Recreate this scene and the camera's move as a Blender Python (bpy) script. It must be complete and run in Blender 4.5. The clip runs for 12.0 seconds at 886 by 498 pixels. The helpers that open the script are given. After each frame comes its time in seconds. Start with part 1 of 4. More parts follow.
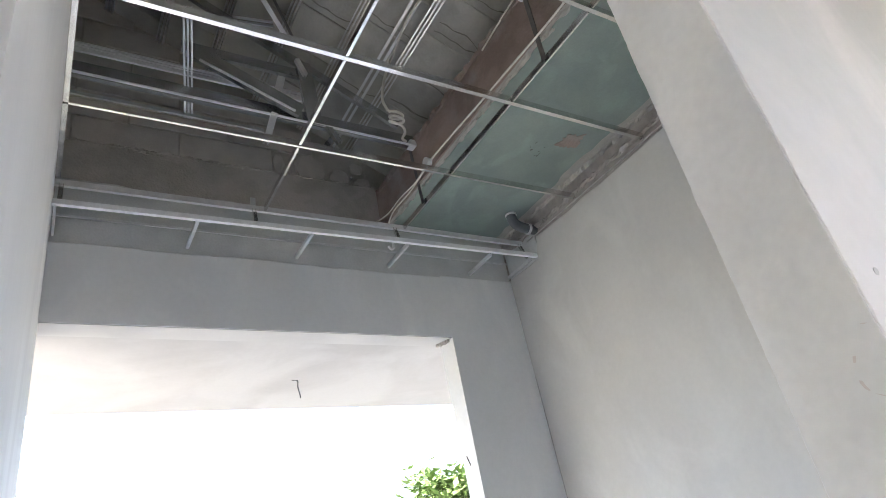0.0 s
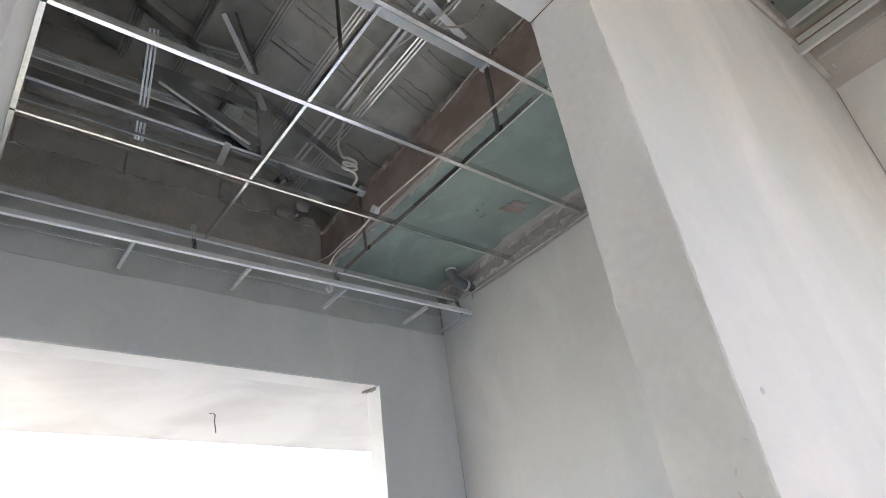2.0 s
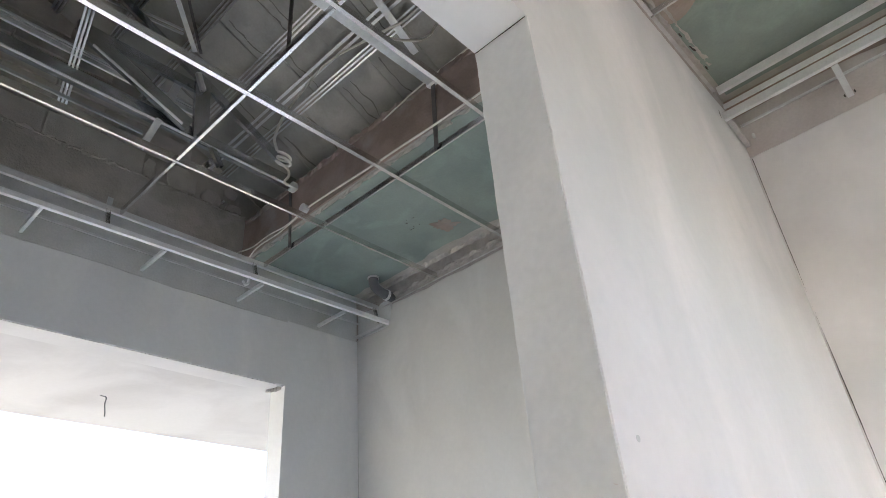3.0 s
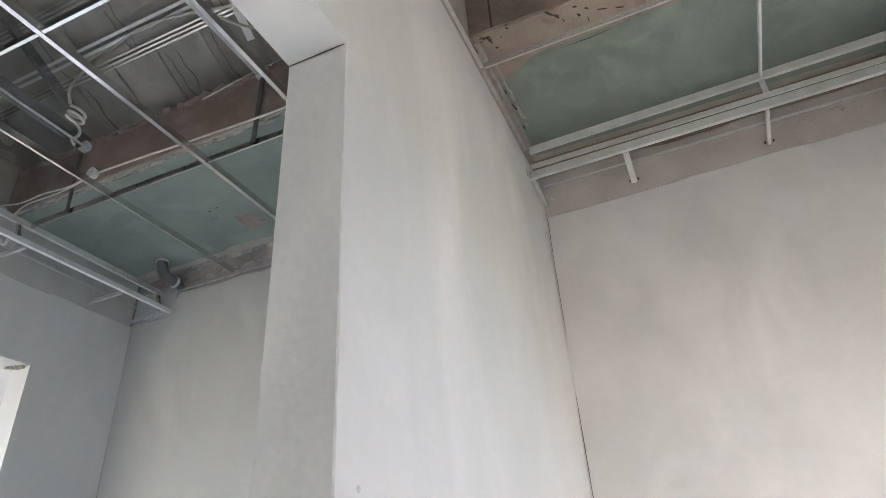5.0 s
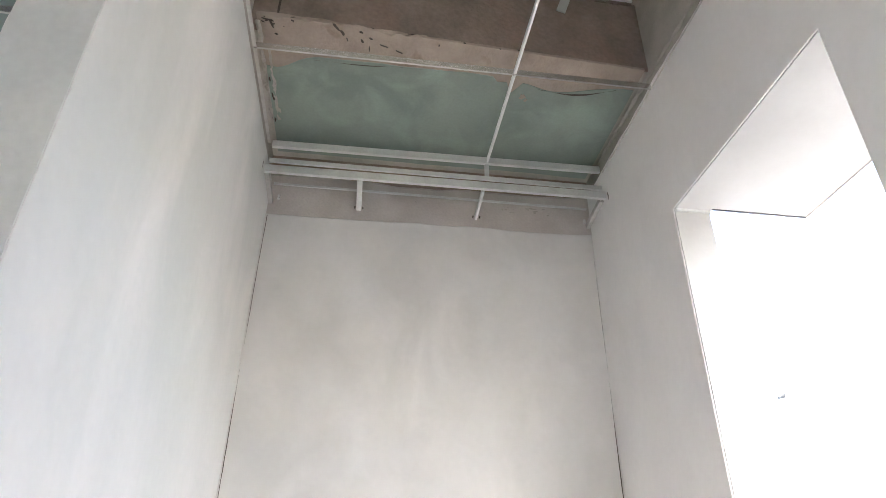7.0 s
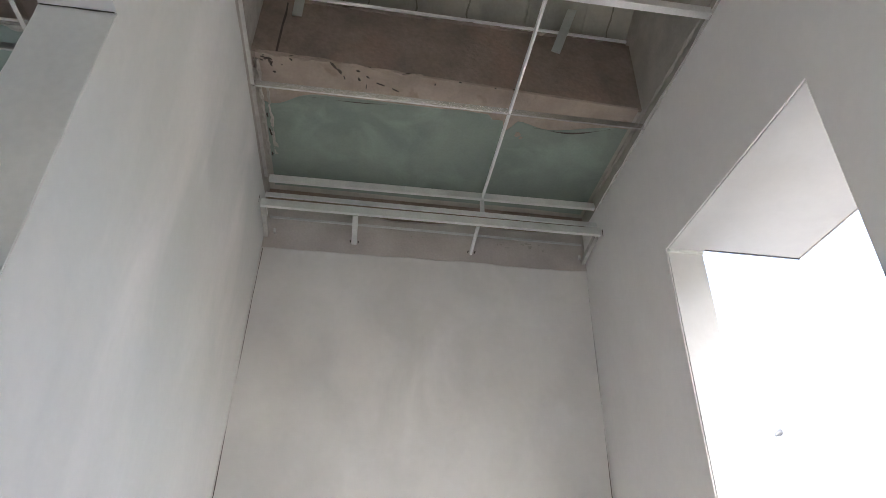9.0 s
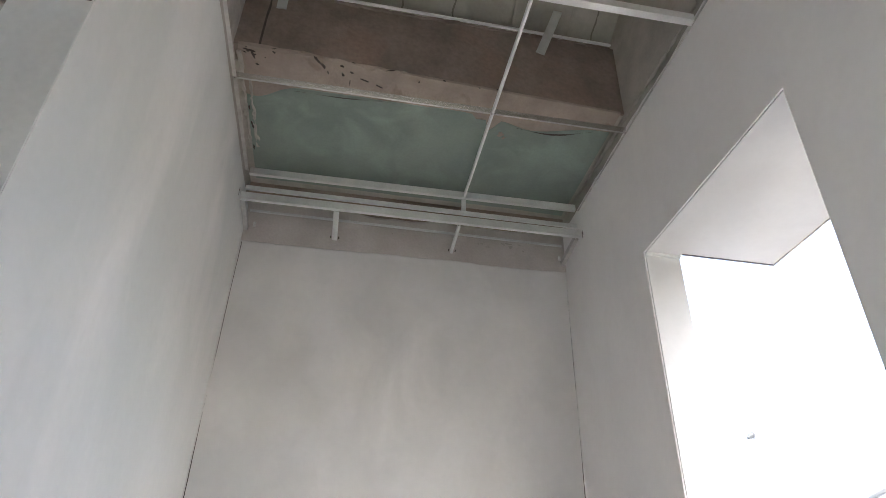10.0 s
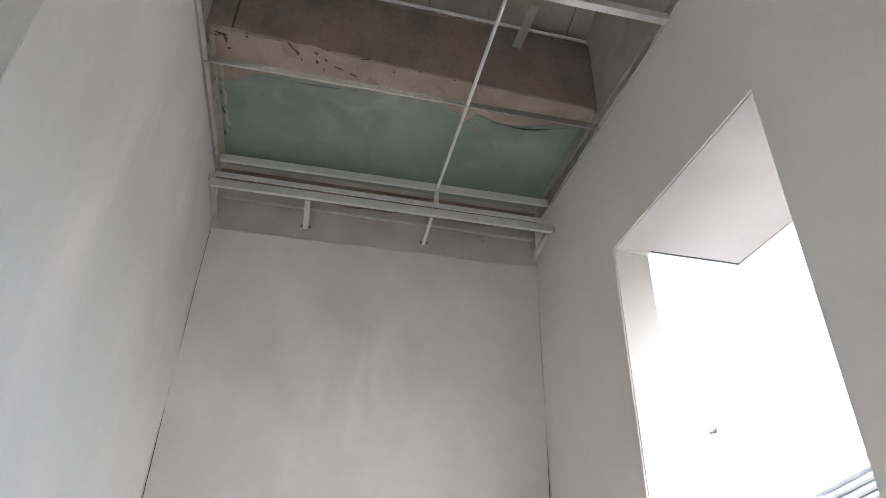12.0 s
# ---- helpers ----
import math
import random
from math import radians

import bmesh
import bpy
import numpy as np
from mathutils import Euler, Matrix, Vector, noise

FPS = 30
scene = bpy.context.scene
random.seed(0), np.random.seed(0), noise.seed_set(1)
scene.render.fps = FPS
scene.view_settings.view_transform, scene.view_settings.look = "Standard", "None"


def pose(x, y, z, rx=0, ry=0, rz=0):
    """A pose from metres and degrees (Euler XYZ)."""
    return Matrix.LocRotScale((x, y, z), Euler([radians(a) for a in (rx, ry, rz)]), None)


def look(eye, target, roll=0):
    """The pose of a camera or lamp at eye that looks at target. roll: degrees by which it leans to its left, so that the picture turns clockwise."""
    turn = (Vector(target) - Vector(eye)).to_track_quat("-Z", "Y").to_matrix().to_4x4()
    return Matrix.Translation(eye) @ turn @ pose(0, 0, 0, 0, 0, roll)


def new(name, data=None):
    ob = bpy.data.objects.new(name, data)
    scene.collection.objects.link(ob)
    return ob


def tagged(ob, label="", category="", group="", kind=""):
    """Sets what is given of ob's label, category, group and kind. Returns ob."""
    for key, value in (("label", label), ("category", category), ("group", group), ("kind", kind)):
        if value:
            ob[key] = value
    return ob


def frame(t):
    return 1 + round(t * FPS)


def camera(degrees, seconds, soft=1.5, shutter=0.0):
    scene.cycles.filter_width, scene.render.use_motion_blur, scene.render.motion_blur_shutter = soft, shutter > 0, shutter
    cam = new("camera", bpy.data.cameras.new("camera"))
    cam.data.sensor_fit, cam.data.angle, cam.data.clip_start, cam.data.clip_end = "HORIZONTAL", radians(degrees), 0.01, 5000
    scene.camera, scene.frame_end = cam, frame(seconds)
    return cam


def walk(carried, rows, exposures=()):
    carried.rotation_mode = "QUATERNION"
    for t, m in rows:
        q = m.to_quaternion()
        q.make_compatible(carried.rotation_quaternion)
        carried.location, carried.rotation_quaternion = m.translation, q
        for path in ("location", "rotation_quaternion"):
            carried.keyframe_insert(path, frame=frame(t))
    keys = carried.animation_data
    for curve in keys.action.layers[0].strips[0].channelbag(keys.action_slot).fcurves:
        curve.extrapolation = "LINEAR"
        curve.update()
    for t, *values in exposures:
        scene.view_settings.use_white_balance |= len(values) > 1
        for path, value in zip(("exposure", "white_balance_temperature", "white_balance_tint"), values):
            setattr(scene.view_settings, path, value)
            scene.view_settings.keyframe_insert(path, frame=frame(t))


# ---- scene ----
cam = camera(69.3, 12.0, soft=0.75)
PATH = [
    (0, (0.366, 0.183, 1.249), (-1.069, 1.201, 2.2), -11.9),
    (0.5, (0.374, 0.19, 1.244), (-1.043, 1.258, 2.167), -11.6),
    (1, (0.391, 0.188, 1.253), (-0.991, 1.277, 2.203), -11.2),
    (1.5, (0.412, 0.185, 1.271), (-0.914, 1.303, 2.267), -10.7),
    (2, (0.44, 0.148, 1.274), (-0.831, 1.295, 2.308), -8.6),
    (2.5, (0.457, 0.15, 1.28), (-0.741, 1.367, 2.321), -6.9),
    (3, (0.479, 0.153, 1.283), (-0.634, 1.453, 2.318), -4.9),
    (3.2, (0.49, 0.132, 1.282), (-0.602, 1.456, 2.31), -4.5),
    (4.8, (0.549, 0.195, 1.341), (-0.152, 1.776, 2.346), -3.8),
    (5, (0.574, 0.194, 1.336), (-0.076, 1.791, 2.349), -3.7),
    (5.5, (0.606, 0.189, 1.31), (0.203, 1.844, 2.359), -3.1),
    (6, (0.637, 0.168, 1.308), (0.537, 1.872, 2.35), 0.5),
    (6.5, (0.601, 0.134, 1.324), (0.728, 1.845, 2.351), 1.6),
    (7, (0.569, 0.135, 1.321), (0.792, 1.85, 2.325), 0.5),
    (9, (0.591, 0.1, 1.366), (0.808, 1.775, 2.436), 1.1),
    (9.5, (0.594, 0.1, 1.37), (0.846, 1.771, 2.44), 1.2),
    (10, (0.604, 0.095, 1.37), (0.874, 1.767, 2.434), 1.5),
    (10.5, (0.607, 0.098, 1.369), (0.909, 1.775, 2.417), 1.0),
    (11, (0.612, 0.095, 1.369), (0.933, 1.764, 2.422), 1.3),
    (11.5, (0.618, 0.092, 1.369), (0.938, 1.759, 2.426), 1.8),
    (12, (0.619, 0.095, 1.374), (0.97, 1.765, 2.418), 1.4),
]
EXPOSURES = [(0.0, 4.1, 6500, 8), (3.0, 4.05, 6480, 8), (5.0, 3.9, 6420, 7), (5.6, 4.06, 6380, 6), (6.5, 4.15, 6330, 6), (7.2, 4.13, 6330, 6), (9.0, 3.55, 6300, 6), (12.0, 3.53, 6300, 6)]
walk(cam, [(t, look(eye, target, roll)) for t, eye, target, roll in PATH], EXPOSURES)

# ---- light ----
world = bpy.data.worlds.new("overcast_sky")
scene.world = world
world.use_nodes = True
wn = world.node_tree.nodes
sky = wn.new("ShaderNodeTexSky")
sky.sky_type = 'NISHITA'
sky.sun_disc = False
sky.sun_elevation = radians(55)
sky.sun_rotation = radians(155)
sky.air_density = 0.8
sky.dust_density = 7.0
sky.ozone_density = 0.6
wn["Background"].inputs["Strength"].default_value = 0.15
world.node_tree.links.new(sky.outputs["Color"], wn["Background"].inputs["Color"])

sun_data = bpy.data.lights.new("sun", 'SUN')
sun_data.energy = 0.5
sun_data.angle = radians(15)
sun_data.color = (1.0, 0.96, 0.9)
sun = new("sun", sun_data)
SUN_EL, SUN_AZ = radians(55), radians(155)
sun.matrix_world = look((30 * math.sin(SUN_AZ) * math.cos(SUN_EL), 30 * math.cos(SUN_AZ) * math.cos(SUN_EL), 30 * math.sin(SUN_EL)), (0, 0, 0))

# ---- materials ----


def mat(name, col, col2=None, rough=0.8, metal=0.0, scale=6.0, fine=60.0, bump=0.15, contrast=(0.35, 0.65),
        stain=None, stain_scale=1.5, stain_at=(0.55, 0.7), spec=0.5, piece=0.0, dist=0.01, grain=0.04, stretch=1.0):
    """Two-scale procedural surface: broad mottling, fine grain with relief, and stains of their own shape."""
    m = bpy.data.materials.new(name)
    m.use_nodes = True
    nt = m.node_tree
    n, link = nt.nodes, nt.links.new
    bsdf = n["Principled BSDF"]
    bsdf.inputs["Roughness"].default_value = rough
    bsdf.inputs["Metallic"].default_value = metal
    bsdf.inputs["Specular IOR Level"].default_value = spec
    geo = n.new("ShaderNodeNewGeometry")
    big = n.new("ShaderNodeTexNoise")
    big.inputs["Scale"].default_value = scale
    big.inputs["Detail"].default_value = 5
    place = n.new("ShaderNodeVectorMath")
    place.operation = 'MULTIPLY'
    place.inputs[1].default_value = (1, 1, stretch)
    link(geo.outputs["Position"], place.inputs[0])
    link(place.outputs["Vector"], big.inputs["Vector"])
    small = n.new("ShaderNodeTexNoise")
    small.inputs["Scale"].default_value = fine
    small.inputs["Detail"].default_value = 4
    link(geo.outputs["Position"], small.inputs["Vector"])
    ramp = n.new("ShaderNodeMapRange")
    ramp.inputs["From Min"].default_value, ramp.inputs["From Max"].default_value = contrast
    link(big.outputs["Fac"], ramp.inputs["Value"])
    mix = n.new("ShaderNodeMix")
    mix.data_type = 'RGBA'
    mix.inputs["A"].default_value = (*col, 1)
    mix.inputs["B"].default_value = (*(col2 or col), 1)
    link(ramp.outputs["Result"], mix.inputs["Factor"])
    out = mix.outputs["Result"]
    if stain:
        st = n.new("ShaderNodeTexNoise")
        st.inputs["Scale"].default_value = stain_scale
        st.inputs["Detail"].default_value = 6
        st.inputs["Distortion"].default_value = 0.6
        link(place.outputs["Vector"], st.inputs["Vector"])
        sr = n.new("ShaderNodeMapRange")
        sr.inputs["From Min"].default_value, sr.inputs["From Max"].default_value = stain_at
        link(st.outputs["Fac"], sr.inputs["Value"])
        mx = n.new("ShaderNodeMix")
        mx.data_type = 'RGBA'
        mx.inputs["B"].default_value = (*stain, 1)
        link(sr.outputs["Result"], mx.inputs["Factor"])
        link(out, mx.inputs["A"])
        out = mx.outputs["Result"]
    hsv = n.new("ShaderNodeHueSaturation")
    val = n.new("ShaderNodeMapRange")
    val.inputs["From Min"].default_value, val.inputs["From Max"].default_value = 0.3, 0.7
    val.inputs["To Min"].default_value, val.inputs["To Max"].default_value = 1 - grain, 1 + grain
    link(small.outputs["Fac"], val.inputs["Value"])
    value = val.outputs["Result"]
    if piece:
        info = n.new("ShaderNodeObjectInfo")
        pr = n.new("ShaderNodeMapRange")
        pr.inputs["To Min"].default_value, pr.inputs["To Max"].default_value = 1 - piece, 1 + piece
        link(info.outputs["Random"], pr.inputs["Value"])
        mul = n.new("ShaderNodeMath")
        mul.operation = 'MULTIPLY'
        link(value, mul.inputs[0])
        link(pr.outputs["Result"], mul.inputs[1])
        value = mul.outputs["Value"]
    link(value, hsv.inputs["Value"])
    link(out, hsv.inputs["Color"])
    link(hsv.outputs["Color"], bsdf.inputs["Base Color"])
    if bump:
        add = n.new("ShaderNodeMath")
        add.operation = 'MULTIPLY_ADD'
        add.inputs[1].default_value = 2.0
        link(big.outputs["Fac"], add.inputs[0])
        link(small.outputs["Fac"], add.inputs[2])
        bp = n.new("ShaderNodeBump")
        bp.inputs["Strength"].default_value = bump
        bp.inputs["Distance"].default_value = dist
        link(add.outputs["Value"], bp.inputs["Height"])
        link(bp.outputs["Normal"], bsdf.inputs["Normal"])
    return m


PLASTER = mat("skim_plaster", (0.755, 0.74, 0.725), (0.70, 0.685, 0.67), rough=0.75, scale=2.6, fine=30, bump=0.05, contrast=(0.3, 0.7),
              stain=(0.80, 0.79, 0.775), stain_scale=2.2, stain_at=(0.48, 0.68), grain=0.012, stretch=0.3)
# same skim plaster, colour lifted to make up for weak light on the window wall
PLASTER_LIFTED = mat("lifted_skim_plaster", (0.81, 0.79, 0.78), (0.76, 0.742, 0.73), rough=0.75, scale=2.2, fine=30, bump=0.05, contrast=(0.3, 0.7),
                   stain=(0.83, 0.815, 0.80), stain_scale=2.0, stain_at=(0.48, 0.68), grain=0.012, stretch=0.5)
PLASTER_STREAKED = mat("streaked_skim_plaster", (0.755, 0.745, 0.73), (0.64, 0.648, 0.63), rough=0.75, scale=1.7, fine=30, bump=0.06, contrast=(0.3, 0.7),
                       stain=(0.785, 0.768, 0.752), stain_scale=2.6, stain_at=(0.5, 0.72), grain=0.015, stretch=0.4)
PLASTER_JAMB = mat("cloudy_cement_render", (0.715, 0.715, 0.70), (0.63, 0.635, 0.622), rough=0.8, scale=4.5, fine=55, bump=0.10, contrast=(0.36, 0.64),
                   stain=(0.67, 0.67, 0.655), stain_scale=9.0, stain_at=(0.56, 0.68), grain=0.03, stretch=0.6)
PLASTER_GREY = mat("cement_plaster", (0.80, 0.80, 0.785), (0.74, 0.742, 0.73), rough=0.8, scale=2.0, fine=40, bump=0.06, contrast=(0.3, 0.7),
                   stain=(0.82, 0.815, 0.795), stain_scale=2.6, stain_at=(0.5, 0.68), grain=0.018, stretch=0.5)
PLASTER_GREEN = mat("greenish_cement_plaster", (0.655, 0.635, 0.592), (0.60, 0.58, 0.54), rough=0.8, scale=2.4, fine=40, bump=0.06, contrast=(0.3, 0.7),
                    stain=(0.67, 0.652, 0.61), stain_scale=3.0, stain_at=(0.5, 0.66), grain=0.018, stretch=0.6)
PLASTER_END = mat("blotchy_skim_plaster", (0.725, 0.708, 0.692), (0.645, 0.63, 0.612), rough=0.75, scale=2.8, fine=30, bump=0.05, contrast=(0.38, 0.62),
                  stain=(0.755, 0.736, 0.722), stain_scale=2.6, stain_at=(0.5, 0.68), grain=0.014, stretch=0.75)
WHITE = mat("white_paint", (0.80, 0.79, 0.78), (0.74, 0.73, 0.72), rough=0.6, scale=3, fine=50, bump=0.08)
# white plaster in a darkened colour, so overlit outside surfaces don't burn out
DIMMED_PLASTER = mat("dimmed_plaster", (0.53, 0.525, 0.52), (0.485, 0.48, 0.475), rough=0.75, scale=2.5, fine=40, bump=0.06,
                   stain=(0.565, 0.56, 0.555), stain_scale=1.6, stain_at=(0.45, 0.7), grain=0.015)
# porch ceiling's white plaster, its colour lowered further to offset the strong light
DIMMED_CEILING = mat("dimmed_ceiling_plaster", (0.475, 0.465, 0.462), (0.43, 0.42, 0.418), rough=0.75, scale=2.0, fine=40, bump=0.06,
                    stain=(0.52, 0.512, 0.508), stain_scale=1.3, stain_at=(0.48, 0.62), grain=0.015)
SCRATCH = mat("scratch_coat", (0.655, 0.66, 0.64), (0.575, 0.58, 0.56), rough=0.9, scale=4, fine=80, bump=0.12)
SCRATCH_PINK = mat("pinkish_scratch_coat", (0.60, 0.555, 0.525), (0.50, 0.455, 0.425), rough=0.9, scale=3.5, fine=80, bump=0.14, contrast=(0.38, 0.62))
EDGE = mat("torn_plaster_edge", (0.48, 0.445, 0.41), (0.40, 0.365, 0.33), rough=0.95, scale=18, fine=120, bump=0.5)
BROWN = mat("raw_concrete_brown", (0.47, 0.44, 0.39), (0.38, 0.355, 0.31), rough=0.95, scale=6, fine=70, bump=0.32, contrast=(0.36, 0.64),
            stain=(0.47, 0.435, 0.40), stain_scale=4.5, stain_at=(0.54, 0.62))
RED = mat("reddish_mortar", (0.34, 0.262, 0.222), (0.26, 0.20, 0.172), rough=0.95, scale=5, fine=60, bump=0.45, contrast=(0.4, 0.6),
          stain=(0.33, 0.285, 0.25), stain_scale=2.3, stain_at=(0.52, 0.62))
BEAM_BACK = mat("stained_raw_concrete", (0.285, 0.232, 0.20), (0.20, 0.163, 0.143), rough=0.95, scale=5, fine=45, bump=0.3, contrast=(0.38, 0.62),
                stain=(0.285, 0.212, 0.178), stain_scale=4.0, stain_at=(0.48, 0.68), grain=0.10)
CREAM = mat("cream_mortar", (0.40, 0.335, 0.283), (0.325, 0.27, 0.23), rough=0.95, scale=7, fine=60, bump=0.5,
            stain=(0.30, 0.24, 0.2), stain_scale=9, stain_at=(0.6, 0.68))
TEAL = mat("teal_film", (0.262, 0.312, 0.272), (0.207, 0.256, 0.225), rough=0.55, scale=3, fine=90, bump=0.06,
           stain=(0.285, 0.35, 0.305), stain_scale=4, stain_at=(0.52, 0.72))
BLOCK = mat("aerated_block", (0.56, 0.53, 0.48), (0.49, 0.46, 0.42), rough=0.95, scale=9, fine=110, bump=0.3, piece=0.08)
TILE = mat("concrete_roof_tile", (0.43, 0.41, 0.36), (0.345, 0.33, 0.285), rough=0.9, scale=5, fine=60, bump=0.3,
           stain=(0.32, 0.31, 0.265), stain_scale=5, stain_at=(0.52, 0.68), piece=0.10)
ZINC = mat("galvanised_steel", (0.77, 0.765, 0.755), (0.69, 0.685, 0.675), rough=0.2, metal=1.0, scale=25, fine=160, bump=0.03)
ZINC_DULL = mat("dull_galvanised_steel", (0.60, 0.62, 0.605), (0.52, 0.54, 0.525), rough=0.36, metal=0.45, scale=14, fine=120, bump=0.03)
PALE = mat("pale_galvanised_steel", (0.76, 0.765, 0.755), (0.68, 0.685, 0.68), rough=0.4, metal=0.35, scale=20, fine=120, bump=0.03)
BATTEN = mat("galvanised_batten", (0.66, 0.66, 0.65), (0.56, 0.56, 0.55), rough=0.3, metal=0.9, scale=25, fine=160, bump=0.03)
RAIL = mat("dull_zinc_rail", (0.88, 0.885, 0.88), (0.80, 0.805, 0.80), rough=0.3, metal=0.65, scale=12, fine=120, bump=0.03)
TRUSS = mat("grey_truss_steel", (0.56, 0.575, 0.585), (0.46, 0.475, 0.485), rough=0.25, metal=1.0, scale=9, fine=120, bump=0.03)
CHALK = mat("white_coated_steel", (0.88, 0.885, 0.88), (0.82, 0.825, 0.82), rough=0.35, scale=20, fine=120, bump=0.02)
SMEARED = mat("plaster_smeared_steel", (0.60, 0.585, 0.565), (0.48, 0.46, 0.44), rough=0.7, scale=16, fine=90, bump=0.2)
STRAP = mat("dark_steel_strap", (0.17, 0.155, 0.145), (0.12, 0.11, 0.105), rough=0.6, metal=0.3, scale=20, fine=100, bump=0.05)
CABLE = mat("white_cable", (0.72, 0.69, 0.62), (0.6, 0.57, 0.5), rough=0.45, scale=20, fine=80, bump=0.02)
PIPE = mat("grey_pipe", (0.15, 0.155, 0.16), (0.11, 0.115, 0.12), rough=0.4, scale=12, fine=80, bump=0.04)
COLLAR = mat("white_plastic", (0.75, 0.75, 0.73), (0.68, 0.68, 0.66), rough=0.35, scale=12, fine=80, bump=0.03)
CRACK = mat("open_crack", (0.095, 0.082, 0.072), (0.06, 0.052, 0.045), rough=1.0, scale=30, fine=120, bump=0.2)
DAMP = mat("damp_mortar", (0.235, 0.22, 0.185), (0.19, 0.175, 0.15), rough=0.9, scale=20, fine=90, bump=0.2)
FLOOR = mat("screed_floor", (0.72, 0.71, 0.69), (0.66, 0.65, 0.63), rough=0.8, scale=1.5, fine=40, bump=0.15)
EARTH = mat("ground_soil", (0.13, 0.125, 0.115), (0.10, 0.105, 0.085), rough=1.0, scale=0.4, fine=6, bump=0.3)
BARK = mat("bark", (0.2, 0.15, 0.1), (0.13, 0.1, 0.07), rough=0.95, scale=8, fine=40, bump=0.6)
LEAF = mat("leaf", (0.12, 0.19, 0.055), (0.09, 0.15, 0.04), rough=0.55, scale=3, fine=20, bump=0.0)
PORCH = mat("porch_screed", (0.32, 0.315, 0.305), (0.27, 0.265, 0.255), rough=0.85, scale=1.2, fine=30, bump=0.15)
PAVING = mat("paving", (0.12, 0.118, 0.115), (0.10, 0.098, 0.095), rough=0.85, scale=1.2, fine=30, bump=0.15)
METAL_ROOF = mat("pale_metal_roof", (0.60, 0.61, 0.62), (0.52, 0.53, 0.55), rough=0.5, scale=1.5, fine=20, bump=0.05)

# ---- shape helpers ----


def part(name, bm, material, parent=None, label="", smooth=False):
    me = bpy.data.meshes.new(name)
    bmesh.ops.recalc_face_normals(bm, faces=bm.faces)
    bm.to_mesh(me)
    bm.free()
    me.materials.append(material)
    if smooth:
        for p in me.polygons:
            p.use_smooth = True
    ob = new(name, me)
    if parent:
        ob.parent = parent
    if label:
        tagged(ob, label)
    return ob


def thing(name, label, category, at=(0, 0, 0), group="", kind=""):
    ob = new(name)
    ob.location = at
    ob.empty_display_size = 0.05
    return tagged(ob, label, category, group, kind)


def adopt(ob, parent):
    ob.parent = parent
    ob.matrix_parent_inverse = Matrix.Translation(-Vector(parent.location))
    return ob


def add_box(bm, a, b):
    x0, x1 = sorted((a[0], b[0]))
    y0, y1 = sorted((a[1], b[1]))
    z0, z1 = sorted((a[2], b[2]))
    v = [bm.verts.new(p) for p in ((x0, y0, z0), (x1, y0, z0), (x1, y1, z0), (x0, y1, z0),
                                   (x0, y0, z1), (x1, y0, z1), (x1, y1, z1), (x0, y1, z1))]
    for f in ((3, 2, 1, 0), (4, 5, 6, 7), (0, 1, 5, 4), (1, 2, 6, 5), (2, 3, 7, 6), (3, 0, 4, 7)):
        bm.faces.new([v[i] for i in f])


def box(a, b, bevel=0.0):
    bm = bmesh.new()
    add_box(bm, a, b)
    if bevel:
        bmesh.ops.bevel(bm, geom=bm.edges[:], offset=bevel, segments=2, affect='EDGES', profile=0.5)
    return bm


def extrude_profile(profile, a, b, up=(0, 0, 1), closed=True):
    """A profile of (side, up) points swept straight from a to b."""
    a, b = Vector(a), Vector(b)
    d = (b - a).normalized()
    upv = Vector(up)
    side = d.cross(upv).normalized()
    upv = side.cross(d).normalized()
    bm = bmesh.new()
    rows = [[bm.verts.new(p + side * s + upv * u) for s, u in profile] for p in (a, b)]
    k = len(profile)
    for i in range(k):
        j = (i + 1) % k
        bm.faces.new((rows[0][i], rows[0][j], rows[1][j], rows[1][i]))
    bm.faces.new(rows[0][::-1])
    bm.faces.new(rows[1])
    return bm


def channel(a, b, w=0.03, h=0.03, t=0.002, up=(0, 0, 1)):
    """U channel, web down: the web's underside lies on the line from a to b."""
    w2 = w / 2
    prof = [(-w2, 0), (w2, 0), (w2, h), (w2 - t, h), (w2 - t, t), (-w2 + t, t), (-w2 + t, h), (-w2, h)]
    return extrude_profile(prof, a, b, up)


def angle_bar(a, b, w=0.025, t=0.002, flip=1):
    prof = [(0, 0), (flip * w, 0), (flip * w, t), (flip * t, t), (flip * t, w), (0, w)]
    return extrude_profile(prof, a, b)


def comb(a, b, up, flat=0.009, groove=0.013, depth=0.024, n=3):
    """Open ribbed section: n separate thin flanges held side by side, lower faces towards -up."""
    a, b = Vector(a), Vector(b)
    d = (b - a).normalized()
    side = d.cross(Vector(up)).normalized()
    upv = side.cross(d).normalized()
    bm = bmesh.new()
    width = n * flat + (n - 1) * groove
    for k in range(n):
        s0 = -width / 2 + k * (flat + groove)
        ring_a, ring_b = [[bm.verts.new(p + side * s + upv * u) for s, u in ((s0, 0), (s0 + flat, 0), (s0 + flat, depth), (s0, depth))] for p in (a, b)]
        for i in range(4):
            j = (i + 1) % 4
            bm.faces.new((ring_a[i], ring_a[j], ring_b[j], ring_b[i]))
        bm.faces.new(ring_a[::-1])
        bm.faces.new(ring_b)
    return bm


